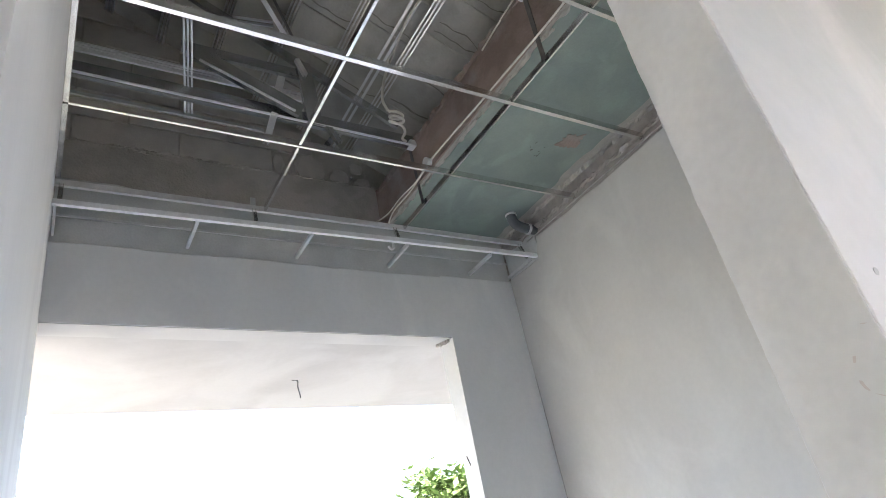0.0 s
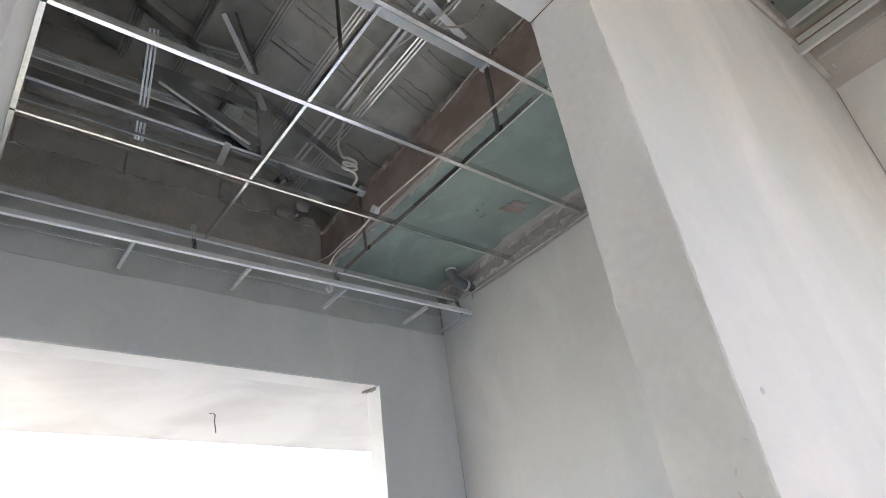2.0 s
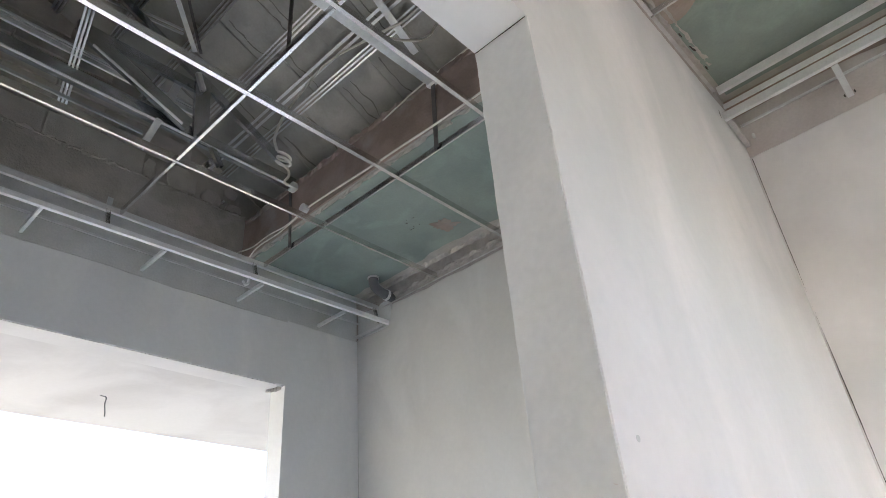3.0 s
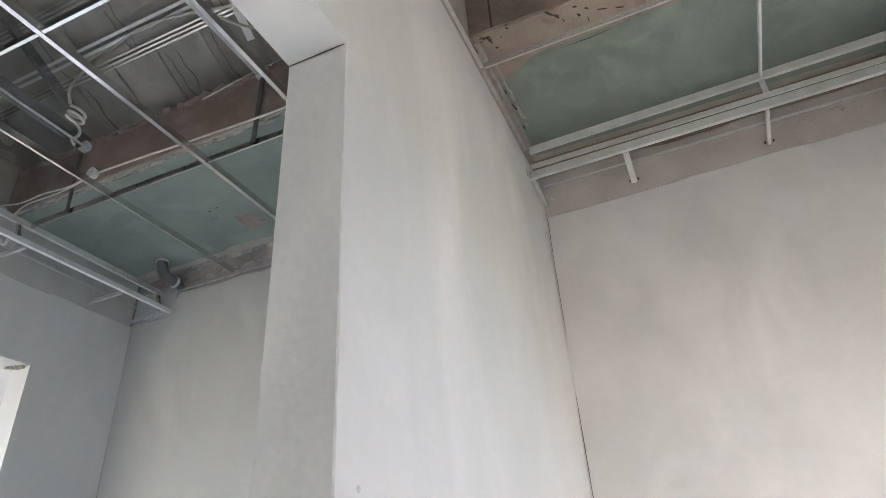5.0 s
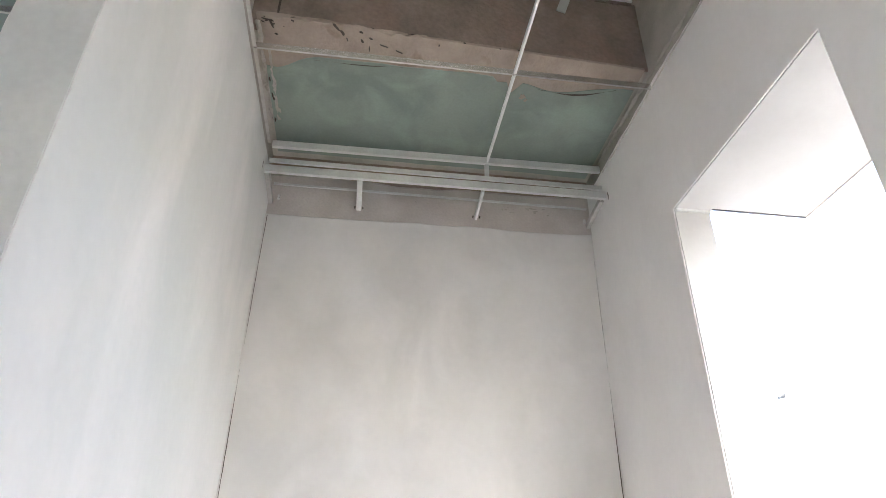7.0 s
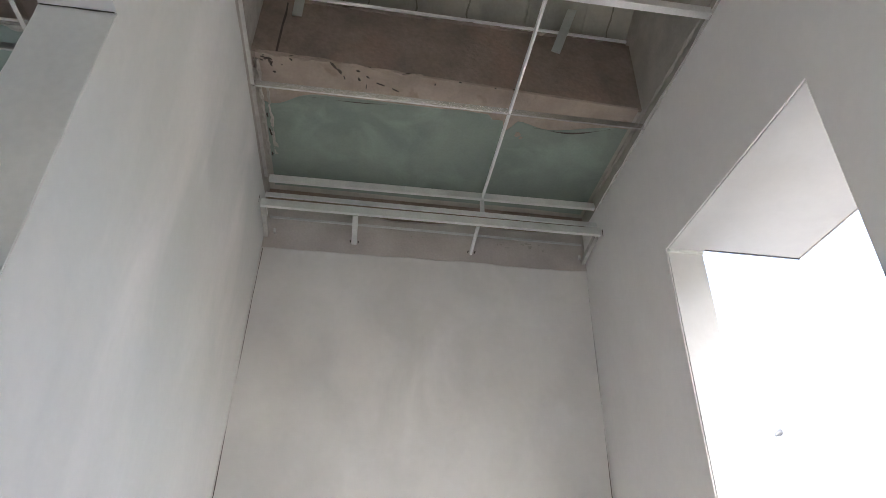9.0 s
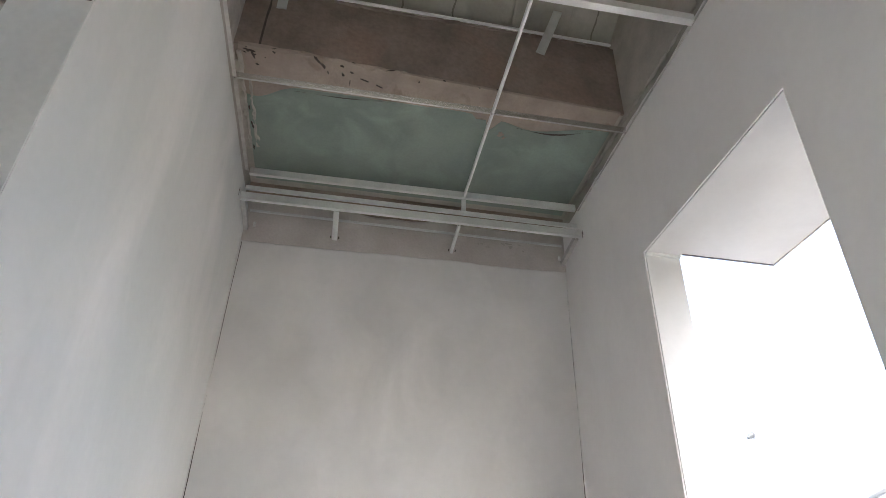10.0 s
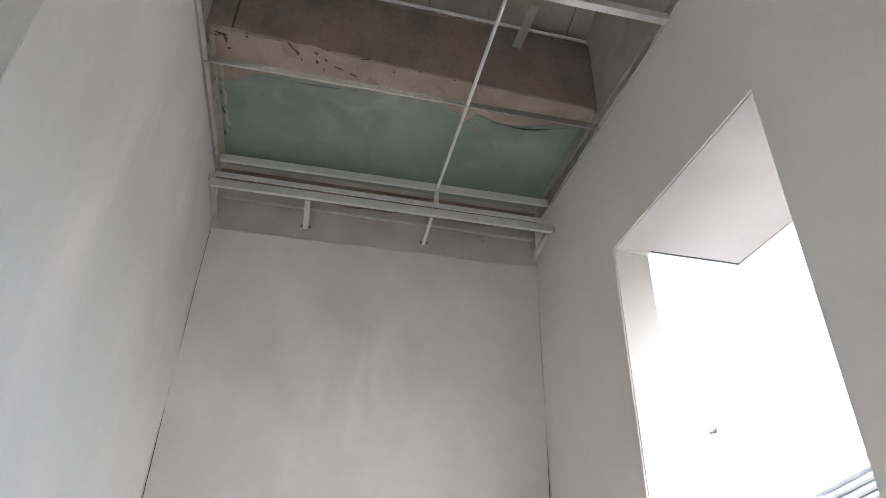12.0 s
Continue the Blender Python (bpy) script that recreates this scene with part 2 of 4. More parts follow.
def ridge(a, b, r, amp, seed, step=0.02, sides=7):
    """A crumbly bead of mortar from a to b."""
    a, b = Vector(a), Vector(b)
    d = (b - a).normalized()
    s = d.cross(Vector((0.2, 0.1, 1))).normalized()
    u = s.cross(d)
    k = int((b - a).length / step)
    bm = bmesh.new()
    rows = []
    for i in range(k + 1):
        p = a.lerp(b, i / k)
        row = []
        for j in range(sides):
            ang = 2 * math.pi * j / sides
            v = s * math.cos(ang) + u * math.sin(ang)
            rr = max(0.002, r + amp * noise.noise(p * 14 + v * 1.3 + Vector((seed, 0, 0))) + amp * 0.7 * noise.noise(p * 45 + v * 3 + Vector((0, seed, 0))))
            row.append(bm.verts.new(p + v * rr))
        rows.append(row)
    for l, q in zip(rows, rows[1:]):
        for j in range(sides):
            bm.faces.new((l[j], l[(j + 1) % sides], q[(j + 1) % sides], q[j]))
    bm.faces.new(rows[0][::-1])
    bm.faces.new(rows[-1])
    return bm


def lipped(a, b, up, w=0.07, h=0.032, lip=0.011, t=0.003):
    """Lipped C section of a light truss, open to the side that `up` points at."""
    c = w / 2
    prof = [(-c, 0), (c, 0), (c, h), (c - lip, h), (c - lip, h - t), (c - t, h - t), (c - t, t),
            (-c + t, t), (-c + t, h - t), (-c + lip, h - t), (-c + lip, h), (-c, h)]
    return extrude_profile(prof, a, b, up)


def smooth_path(pts, n=6):
    pts = [Vector(p) for p in pts]
    if len(pts) < 3:
        return pts
    ext = [2 * pts[0] - pts[1]] + pts + [2 * pts[-1] - pts[-2]]
    out = []
    for i in range(1, len(ext) - 2):
        p0, p1, p2, p3 = ext[i - 1:i + 3]
        for k in range(n):
            u = k / n
            out.append(0.5 * (2 * p1 + (p2 - p0) * u + (2 * p0 - 5 * p1 + 4 * p2 - p3) * u * u + (3 * p1 - p0 - 3 * p2 + p3) * u ** 3))
    out.append(pts[-1])
    return out


def tube(pts, r, sides=8, n=6, taper=1.0):
    path = smooth_path(pts, n)
    bm = bmesh.new()
    rows = []
    ref = Vector((0.3, 0.2, 0.93))
    for i, p in enumerate(path):
        d = (path[min(i + 1, len(path) - 1)] - path[max(i - 1, 0)]).normalized()
        s = d.cross(ref)
        if s.length < 0.05:
            s = d.cross(Vector((1, 0, 0)))
        s.normalize()
        u = s.cross(d)
        rr = r * (1 + (taper - 1) * i / max(1, len(path) - 1))
        rows.append([bm.verts.new(p + (s * math.cos(2 * math.pi * k / sides) + u * math.sin(2 * math.pi * k / sides)) * rr) for k in range(sides)])
    for a, b in zip(rows, rows[1:]):
        for k in range(sides):
            bm.faces.new((a[k], a[(k + 1) % sides], b[(k + 1) % sides], b[k]))
    bm.faces.new(rows[0][::-1])
    bm.faces.new(rows[-1])
    return bm


def wavy(x, amp, freq=3.0, seed=0.0):
    return amp * (noise.noise((x * freq, seed, 0.3)) + 0.5 * noise.noise((x * freq * 3.7, seed + 4.1, 1.7)))


def wall_strip(bm, a, b, thick, z0, top, step=0.05, rough=0.0, seed=0.0):
    """A wall face from a to b (x, y), thick to the right of a->b, its top edge following top(s)."""
    a, b = Vector((*a, 0)), Vector((*b, 0))
    length = (b - a).length
    d = (b - a) / length
    back = Vector((d.y, -d.x, 0)) * thick
    count = max(1, int(length / step))
    cols = []
    for i in range(count + 1):
        s = length * i / count
        p = a + d * s
        zt = top(s) if callable(top) else top
        cut = 0.012 if callable(top) else 0.0
        cols.append([bm.verts.new(v) for v in ((p.x, p.y, z0), (p.x, p.y, zt - cut), (p.x + back.x * 0.06, p.y + back.y * 0.06, zt),
                                               (p.x + back.x, p.y + back.y, zt), (p.x + back.x, p.y + back.y, z0))])
    for l, r in zip(cols, cols[1:]):
        for k in range(5):
            bm.faces.new((l[k], r[k], r[(k + 1) % 5], l[(k + 1) % 5]))
    bm.faces.new(cols[0][::-1])
    bm.faces.new(cols[-1])


def structure(ob, label, category):
    return tagged(ob, label, category, kind="structure")


# ---- plan ----
XF, XW, XB = -3.015, 1.8, 1.8          # front wall face, window wall face
YL, YA, YB = 0.12, 3.135, 3.09         # side wall of the front room, rear walls of both rooms
WT, YJ, ZL = 0.16, 1.09, 2.524         # dividing wall: thickness, jamb, lintel
HG, HD = 3.45, 3.28                    # ceiling frame, dropped edge
YN = -2.4                              # near wall behind the camera
ZS, YE = 3.60, 2.12                    # raw soffit and the face of the edge beam
RIDGE = -0.7
ZR = 4.13


def roof_z(y):
    return ZR + 0.53 * (YE - y) if y > RIDGE else roof_z(RIDGE + 1e-6) - 0.53 * (RIDGE - y)


# ---- setting ----
ground = part("ground", box((-400, -400, -0.35), (400, 400, -0.15)), EARTH)
structure(ground, "bare soil and grass ground around the house", "ground")
floor_ob = part("floor", box((-3.2, YN, -0.12), (1.96, 3.35, 0.0)), FLOOR)
structure(floor_ob, "very pale grey cement screed floor", "floor")
porch_floor = part("pavement", box((-4.9, -1.5, -0.15), (-3.2, 4.2, -0.02)), PORCH)
structure(porch_floor, "dark grey screeded porch floor outside the wide opening", "pavement")

# unseen slab, added and kept dark to limit light bounced on to the canopy
bounce_yard = part("pavement", box((1.96, -6.0, -0.15), (9.0, 9.0, -0.04)), PAVING)
structure(bounce_yard, "unseen dark grey yard outside the window, added to control bounced light", "pavement")

# front wall with the wide opening to the porch
ZO, YO = 2.79, 2.507
bm = bmesh.new()
wall_strip(bm, (XF, YL), (XF, YO), -WT, ZO, lambda s: 3.255 + wavy(s, 0.009, 2.0, 1.0))
wall_strip(bm, (XF, YO), (XF, YA), -WT, 0.0, lambda s: 3.265 + wavy(s + 2.4, 0.009, 2.0, 1.0))
wall_front = part("wall_front", bm, PLASTER_GREY)
structure(wall_front, "grey plastered front wall with a wide porch opening", "wall")
bm = bmesh.new()
wall_strip(bm, (XF - 0.018, YL - 0.15), (XF - 0.018, YA + 0.15), -0.13, 3.2, 3.955, 0.2)
part("ring_beam", bm, BROWN, wall_front, "raw brown concrete ring beam")
bm = bmesh.new()
wall_strip(bm, (XF - 0.008, YL), (XF - 0.008, YA), -0.05, 3.2, lambda s: 3.66 + wavy(s, 0.03, 1.7, 21.0))
part("scratch_coat", bm, SCRATCH, wall_front, "grey scratch coat above the plaster")

# side wall of the front room
bm = bmesh.new()
wall_strip(bm, (-0.17, YL), (XF - WT, YL), -0.15, 0.0, lambda s: 3.47 + wavy(s, 0.01, 2.0, 5.0))
wall_side = part("wall_left", bm, PLASTER)
structure(wall_side, "white skim-plastered side wall", "wall")
part("masonry", box((-0.16, YL - 0.015, 3.40), (XF - WT, YL - 0.13, 5.6)), BROWN, wall_side, "raw brown masonry above the plaster")

# rear wall of the front room
bm = bmesh.new()
wall_strip(bm, (XF, YA), (-WT, YA), -0.17, 0.0,
           lambda s: (3.43 if s > 0.37 else 3.27) + wavy(s, 0.022, 1.6, 7.0))
wall_rear = part("wall_rear", bm, PLASTER_GREEN)
structure(wall_rear, "grey-green cement plastered rear wall with ragged top edge", "wall")
bm = bmesh.new()
wall_strip(bm, (XF - 0.1, YA + 0.022), (-WT, YA + 0.022), -0.14, 3.2, 3.72, 0.2)
part("masonry", bm, EDGE, wall_rear, "rough unplastered masonry band")

part("scratch_coat", box((XF, YA + 0.010, 3.2), (XF + 0.375, YA + 0.03, 3.52)), SCRATCH, wall_rear, "grey scratch coat above the dropped edge")

# dividing wall with the passage
bm = bmesh.new()
wall_strip(bm, (0, YA), (0, YJ), WT, 0.0, lambda s: 3.43 + wavy(s, 0.012, 2.0, 9.0))
wall_strip(bm, (0, YJ), (0, YL - 0.015), WT, ZL, lambda s: 3.43 + wavy(s + 2.0, 0.012, 2.0, 9.0))
wall_strip(bm, (0, YL - 0.015), (0, YN), WT, 0.0, 3.43)
wall_div = part("wall_divider", bm, PLASTER_STREAKED)
structure(wall_div, "white skim-plastered dividing wall with an open passage", "wall")
bm = bmesh.new()
wall_strip(bm, (-0.02, 3.3), (-0.02, YN), 0.12, 3.2, lambda s: min(4.05, 9), 0.3)
part("masonry", bm, EDGE, wall_div, "rough unplastered masonry above the ceiling line")

part("jamb_render", box((-WT + 0.001, YJ - 0.004, 0.0), (-0.001, YJ, ZL - 0.003), 0.0012), PLASTER_JAMB, wall_div, "cloudy grey render on the jamb")

# window wall
# opening runs on, unseen, down to the floor to let more light in
WY0, WY1, WZ1 = 1.262, 2.210, 2.81
bm = bmesh.new()


def win_top(y0):
    return lambda s: 3.49 + wavy(s + y0, 0.022, 2.4, 13.0)


wall_strip(bm, (XB, YN), (XB, WY0), 0.155, 0.0, win_top(YN))
wall_strip(bm, (XB, WY0), (XB, WY1), 0.155, WZ1, win_top(WY0))
wall_strip(bm, (XB, WY1), (XB, YB), 0.155, 0.0, win_top(WY1))
wall_win = part("wall_window", bm, PLASTER_LIFTED)
structure(wall_win, "white skim-plastered wall with a window, its unseen foot opened for more light", "wall")
bm = bmesh.new()
wall_strip(bm, (XB + 0.02, YN), (XB + 0.02, 3.3), 0.13, 3.2, lambda s: min(roof_z(YN + s) + 0.09, 9), 0.15)
part("masonry", bm, BROWN, wall_win, "rough unplastered masonry above the ceiling line")

# rear wall of the back room
bm = bmesh.new()
wall_strip(bm, (0, YB), (XB, YB), -0.2, 0.0, lambda s: 3.196 + 0.022 * s / XB + wavy(s, 0.010, 2.2, 15.0))
wall_end = part("wall_end", bm, PLASTER_END)
structure(wall_end, "warm grey skim-plastered end wall", "wall")
part("masonry", box((-0.02, YB + 0.03, 3.15), (XB + 0.02, YB + 0.18, 3.70)), RED, wall_end, "raw reddish-brown masonry band")
bm = bmesh.new()
wall_strip(bm, (-0.02, YB + 0.012), (XB + 0.02, YB + 0.012), -0.06, 3.15, lambda s: 3.46 + wavy(s, 0.02, 2.0, 25.0))
part("scratch_coat", bm, SCRATCH_PINK, wall_end, "grey-pink scratch coat above the plaster")

# unseen wall; its opening is added to brighten the jamb and the window wall
bm = bmesh.new()
wall_strip(bm, (-WT, YN), (0.35, YN), -0.15, 0.0, 5.0)
wall_strip(bm, (0.35, YN), (1.35, YN), -0.15, 0.0, 0.9)
wall_strip(bm, (0.35, YN), (1.35, YN), -0.15, 2.0, 5.0)
wall_strip(bm, (1.35, YN), (XB + 0.155, YN), -0.15, 0.0, 5.0)
near = part("wall_near", bm, PLASTER)
structure(near, "unseen plain plastered wall that closes the room, with an opening added for light", "wall")

# raw soffit and edge beam under the eaves
bm = box((XF - 0.15, YE, ZS), (-0.1, 3.35, ZS + 0.12))
add_box(bm, (-0.1, YE + 0.1, ZS), (XB + 0.155, 3.35, ZS + 0.12))
slab = part("ceiling", bm, BROWN)
bm = bmesh.new()
ends = [[bm.verts.new((x, y, z)) for y, z in ((YE + 0.002 + 0.045 * x, ZS - 0.003), (YE + 0.002 + 0.045 * x, ZS + 0.01), (YE + 0.36, ZS + 0.01), (YE + 0.36, ZS - 0.003))] for x in (0.0, XB)]
for i in range(4):
    bm.faces.new((ends[0][i], ends[0][(i + 1) % 4], ends[1][(i + 1) % 4], ends[1][i]))
bm.faces.new(ends[0][::-1])
bm.faces.new(ends[1])
part("mortar_band", bm, CREAM, slab, "cream mortar band along the beam")
structure(slab, "raw concrete eaves soffit with teal film and cream mortar", "ceiling")
beam = part("edge_beam", box((XF - 0.15, YE - 0.012, ZS + 0.004), (-WT, YE + 0.2, 3.925)), RED)
structure(beam, "reddish-brown raw concrete edge beam", "beam")


def back_face(x):
    """The back room's beam runs slightly askew."""
    return YE + 0.006 + 0.045 * x


bm = bmesh.new()
ends = [[bm.verts.new((x, y, z)) for y, z in ((back_face(x), ZS + 0.004), (back_face(x), 3.99 + 0.042 * x), (YE + 0.3, 3.99 + 0.042 * x), (YE + 0.3, ZS + 0.004))] for x in (-0.02, XB + 0.02)]
for i in range(4):
    bm.faces.new((ends[0][i], ends[0][(i + 1) % 4], ends[1][(i + 1) % 4], ends[1][i]))
bm.faces.new(ends[0][::-1])
bm.faces.new(ends[1])
back_beam = part("edge_beam", bm, BEAM_BACK)
structure(back_beam, "brown raw concrete edge beam with red stains", "beam")


def film_sheet(name, x0, x1, ya, yb, amp, seed, parent, thick=0.006, rear=0.008, dips=()):
    """Thin film under the soffit; each dip (x, depth, width) pulls its front edge back."""
    bm = bmesh.new()
    k = max(2, int((x1 - x0) / 0.025))
    cols = []
    for i in range(k + 1):
        x = x0 + (x1 - x0) * i / k
        a = ya + wavy(x, amp, 2.2, seed) + sum(d * math.exp(-((x - c) / w) ** 2) for c, d, w in dips)
        b = yb + wavy(x, rear, 3.0, seed + 3)
        cols.append([bm.verts.new(p) for p in ((x, a, ZS - thick), (x, b, ZS - thick), (x, b, ZS), (x, a, ZS))])
    for l, r in zip(cols, cols[1:]):
        for j in range(4):
            bm.faces.new((l[j], r[j], r[(j + 1) % 4], l[(j + 1) % 4]))
    bm.faces.new(cols[0][::-1])
    bm.faces.new(cols[-1])
    return part(name, bm, TEAL, parent, "teal-green film on the soffit")


film_sheet("film", XF, -WT - 0.01, YE + 0.03, YA - 0.085, 0.022, 2.0, slab, rear=0.035)
film_sheet("film", 0.014, 1.797, YE + 0.222, YB - 0.02, 0.014, 6.4, slab, dips=((0.05, 0.09, 0.12), (1.42, 0.06, 0.17), (1.20, 0.10, 0.025), (1.13, 0.04, 0.02)))

# roof: concrete tiles on battens, with a plain far slope
far_roof = bmesh.new()
zr = roof_z(RIDGE + 1e-6)
v = [far_roof.verts.new(p) for p in ((-5.0, RIDGE, zr), (2.15, RIDGE, zr), (2.15, YN - 1, roof_z(YN - 1)), (-5.0, YN - 1, roof_z(YN - 1)),
                                     (-5.0, RIDGE, zr + .05), (2.15, RIDGE, zr + .05), (2.15, YN - 1, roof_z(YN - 1) + .05), (-5.0, YN - 1, roof_z(YN - 1) + .05))]
for f in ((0, 1, 2, 3), (4, 5, 6, 7), (0, 1, 5, 4), (1, 2, 6, 5), (2, 3, 7, 6), (3, 0, 4, 7)):
    far_roof.faces.new([v[i] for i in f])
# unseen sheet added above the tiles to block light leaking through their gaps
under = [far_roof.verts.new(on) for on in ((-5.0, RIDGE, zr + 0.13), (2.15, RIDGE, zr + 0.13), (2.15, 3.6, roof_z(3.6) + 0.13), (-5.0, 3.6, roof_z(3.6) + 0.13),
                                           (-5.0, RIDGE, zr + 0.16), (2.15, RIDGE, zr + 0.16), (2.15, 3.6, roof_z(3.6) + 0.16), (-5.0, 3.6, roof_z(3.6) + 0.16))]
for f in ((0, 1, 2, 3), (4, 5, 6, 7), (0, 1, 5, 4), (1, 2, 6, 5), (2, 3, 7, 6), (3, 0, 4, 7)):
    far_roof.faces.new([under[i] for i in f])
roof = part("roof", far_roof, TILE)
structure(roof, "weathered grey-brown concrete tile roof seen from inside", "roof")

# ---- ceiling frame of the front room ----
frame_a = thing("ceiling_frame", "galvanised steel hollow ceiling frame with dropped edge", "ceiling frame", (-1.5, 1.6, HG))


def bar(name, bm, parent, material=ZINC, label=""):
    ob = part(name, bm, material, None, label)
    return adopt(ob, parent)


for x in (-2.15, -1.5, -0.86):
    bar("runner", channel((x, YL, HG), (x, YA - 0.005, HG), {-2.15: 0.014, -1.5: 0.022, -0.86: 0.02}[x], 0.04), frame_a)
for y in (1.198, 2.135):
    for x0, x1 in ((-2.79, -2.165), (-2.135, -1.515), (-1.485, -0.875), (-0.845, -0.17)):
        bar("cross_bar", channel((x0, y, HG + 0.002), (x1, y, HG + 0.002), 0.014 if y < 2 else 0.01, 0.036), frame_a)
bar("edge_rail", channel((-2.785, YL, HG - 0.004), (-2.785, YA, HG - 0.004), 0.02, 0.036), frame_a, PALE)
bar("drop_rail", channel((-2.712, YL, HD), (-2.664, YA, HD), 0.023, 0.03), frame_a, CHALK)
bar("wall_rail", channel((-3.0, YL, HD + 0.12), (-3.0, YA, HD + 0.12), 0.008, 0.014), frame_a, PALE)
for y in (0.805, 1.455, 2.10, 2.762):
    bar("stub", channel((-2.713, y, HD), (-3.012, y, HD), 0.017, 0.024), frame_a, PALE)
for y in (0.135, 3.12):
    bar("stub", channel((-2.713, y, HD), (-3.012, y, HD), 0.012, 0.024), frame_a, PALE)
for y in (0.15, 1.13, 2.06, 3.10):
    bar("upright", channel((-2.74, y, HD + 0.03), (-2.785, y, HG), 0.022, 0.016, up=(1, 0, 0)), frame_a)
bar("wall_angle", angle_bar((XF + 0.3, YL + 0.002, HG), (-0.2, YL + 0.002, HG), 0.022, flip=-1), frame_a)
bar("wall_angle", angle_bar((XF + 0.3, YA - 0.002, HG - 0.012), (-0.2, YA - 0.002, HG - 0.012), 0.010, flip=1), frame_a, SMEARED)

# ---- ceiling frame of the back room ----
frame_b = thing("ceiling_frame", "dull galvanised ceiling frame with dropped edge over the end wall", "ceiling frame", (0.9, 1.6, HG))
bar("runner", channel((1.155, 2.822, HG), (1.155, YN, HG), 0.009, 0.03), frame_b, CHALK)
for y in (0.30, 0.92, 1.545, 2.178):
    bar("cross_bar", channel((0.004, y, HG), (XB - 0.004, y, HG), 0.009 if y > 2 else 0.03, 0.03 if y > 2 else 0.036), frame_b, ZINC if y > 2 else RAIL)
bar("edge_rail", channel((0.02, 2.852, HG), (XB - 0.02, 2.826, HG), 0.02, 0.038), frame_b, RAIL)
bar("edge_rail", channel((0.02, 2.842, HD + 0.064), (XB - 0.02, 2.83, HD + 0.058), 0.012, 0.024), frame_b, RAIL)
bar("drop_rail", channel((0.004, 2.843, HD), (XB - 0.004, 2.828, HD), 0.02, 0.042), frame_b, RAIL)
bar("wall_rail", channel((0.02, 3.075, HD + 0.09), (XB - 0.02, 3.075, HD + 0.09), 0.007, 0.012), frame_b, PALE)
for x, w in ((0.016, 0.022), (0.487, 0.028), (1.135, 0.013), (1.782, 0.022)):
    bar("stub", channel((x, 2.854, HD), (x, 3.088, HD - 0.028), w, 0.03), frame_b, SMEARED if x in (0.016, 1.782) else PALE)
bar("stub", channel((1.155, 2.838, HD + 0.085), (1.155, 2.838, HG), 0.022, 0.016, up=(0, 1, 0)), frame_b, PALE)
bar("wall_angle", angle_bar((0.002, YN, HG), (0.002, 2.82, HG), 0.016, flip=1), frame_b, SMEARED)
bar("wall_angle", angle_bar((XB - 0.002, YN, HG), (XB - 0.002, 2.82, HG), 0.007, flip=-1), frame_b, SMEARED)

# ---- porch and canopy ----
porch = part("porch_ceiling", box((-4.49, -0.6, ZO), (XF - WT + 0.002, 4.0, ZO + 0.16)), DIMMED_CEILING)
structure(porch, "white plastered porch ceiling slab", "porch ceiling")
canopy = part("window_canopy", box((XB + 0.153, -0.4, WZ1), (2.388, 2.195, WZ1 + 0.12)), DIMMED_PLASTER)
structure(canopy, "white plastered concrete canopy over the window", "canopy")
# thin added sheets whose darker colour dims the lintel undersides and the reveal
part("lintel_dim_sheet", box((XF - WT - 0.002, YL + 0.002, ZO - 0.005), (XF - 0.006, YO - 0.002, ZO)), DIMMED_PLASTER, wall_front, "thin sheet under the lintel, darkened to tone down its light")
part("lintel_dim_sheet", box((XB + 0.006, WY0 + 0.002, WZ1 - 0.005), (XB + 0.157, WY1 - 0.002, WZ1)), DIMMED_PLASTER, wall_win, "thin sheet under the lintel, darkened to tone down its light")
part("reveal_dim_sheet", box((XB + 0.006, WY1 - 0.005, 0.0), (XB + 0.157, WY1, WZ1 - 0.006)), DIMMED_PLASTER, wall_win, "thin sheet in the reveal, darkened in place of shade")

part("drip_edge", box((XB + 0.16, 2.186, WZ1 - 0.004), (2.388, 2.193, WZ1 + 0.001)), STRAP, canopy, "dark drip groove along the canopy edge")
part("drip_edge", box((2.38, 0.2, WZ1 - 0.004), (2.386, 2.186, WZ1 + 0.001)), BROWN, canopy, "dark drip groove along the canopy edge")
part("joint", box((XB + 0.007, WY1 - 0.018, WZ1 - 0.016), (XB + 0.157, WY1 - 0.0055, WZ1 - 0.0055)), SCRATCH, wall_win, "rough grey joint under the lintel")

# ---- roof tiles and battens ----
SL = math.atan(0.53)
UP_N = Vector((0, math.sin(SL), math.cos(SL)))       # roof normal
DOWN = Vector((0, math.cos(SL), -math.sin(SL)))      # down the slope


def on_roof(x, y, off=0.0):
    return Vector((x, y, roof_z(y))) + UP_N * off


TILE_W, ROW = 0.31, 0.323


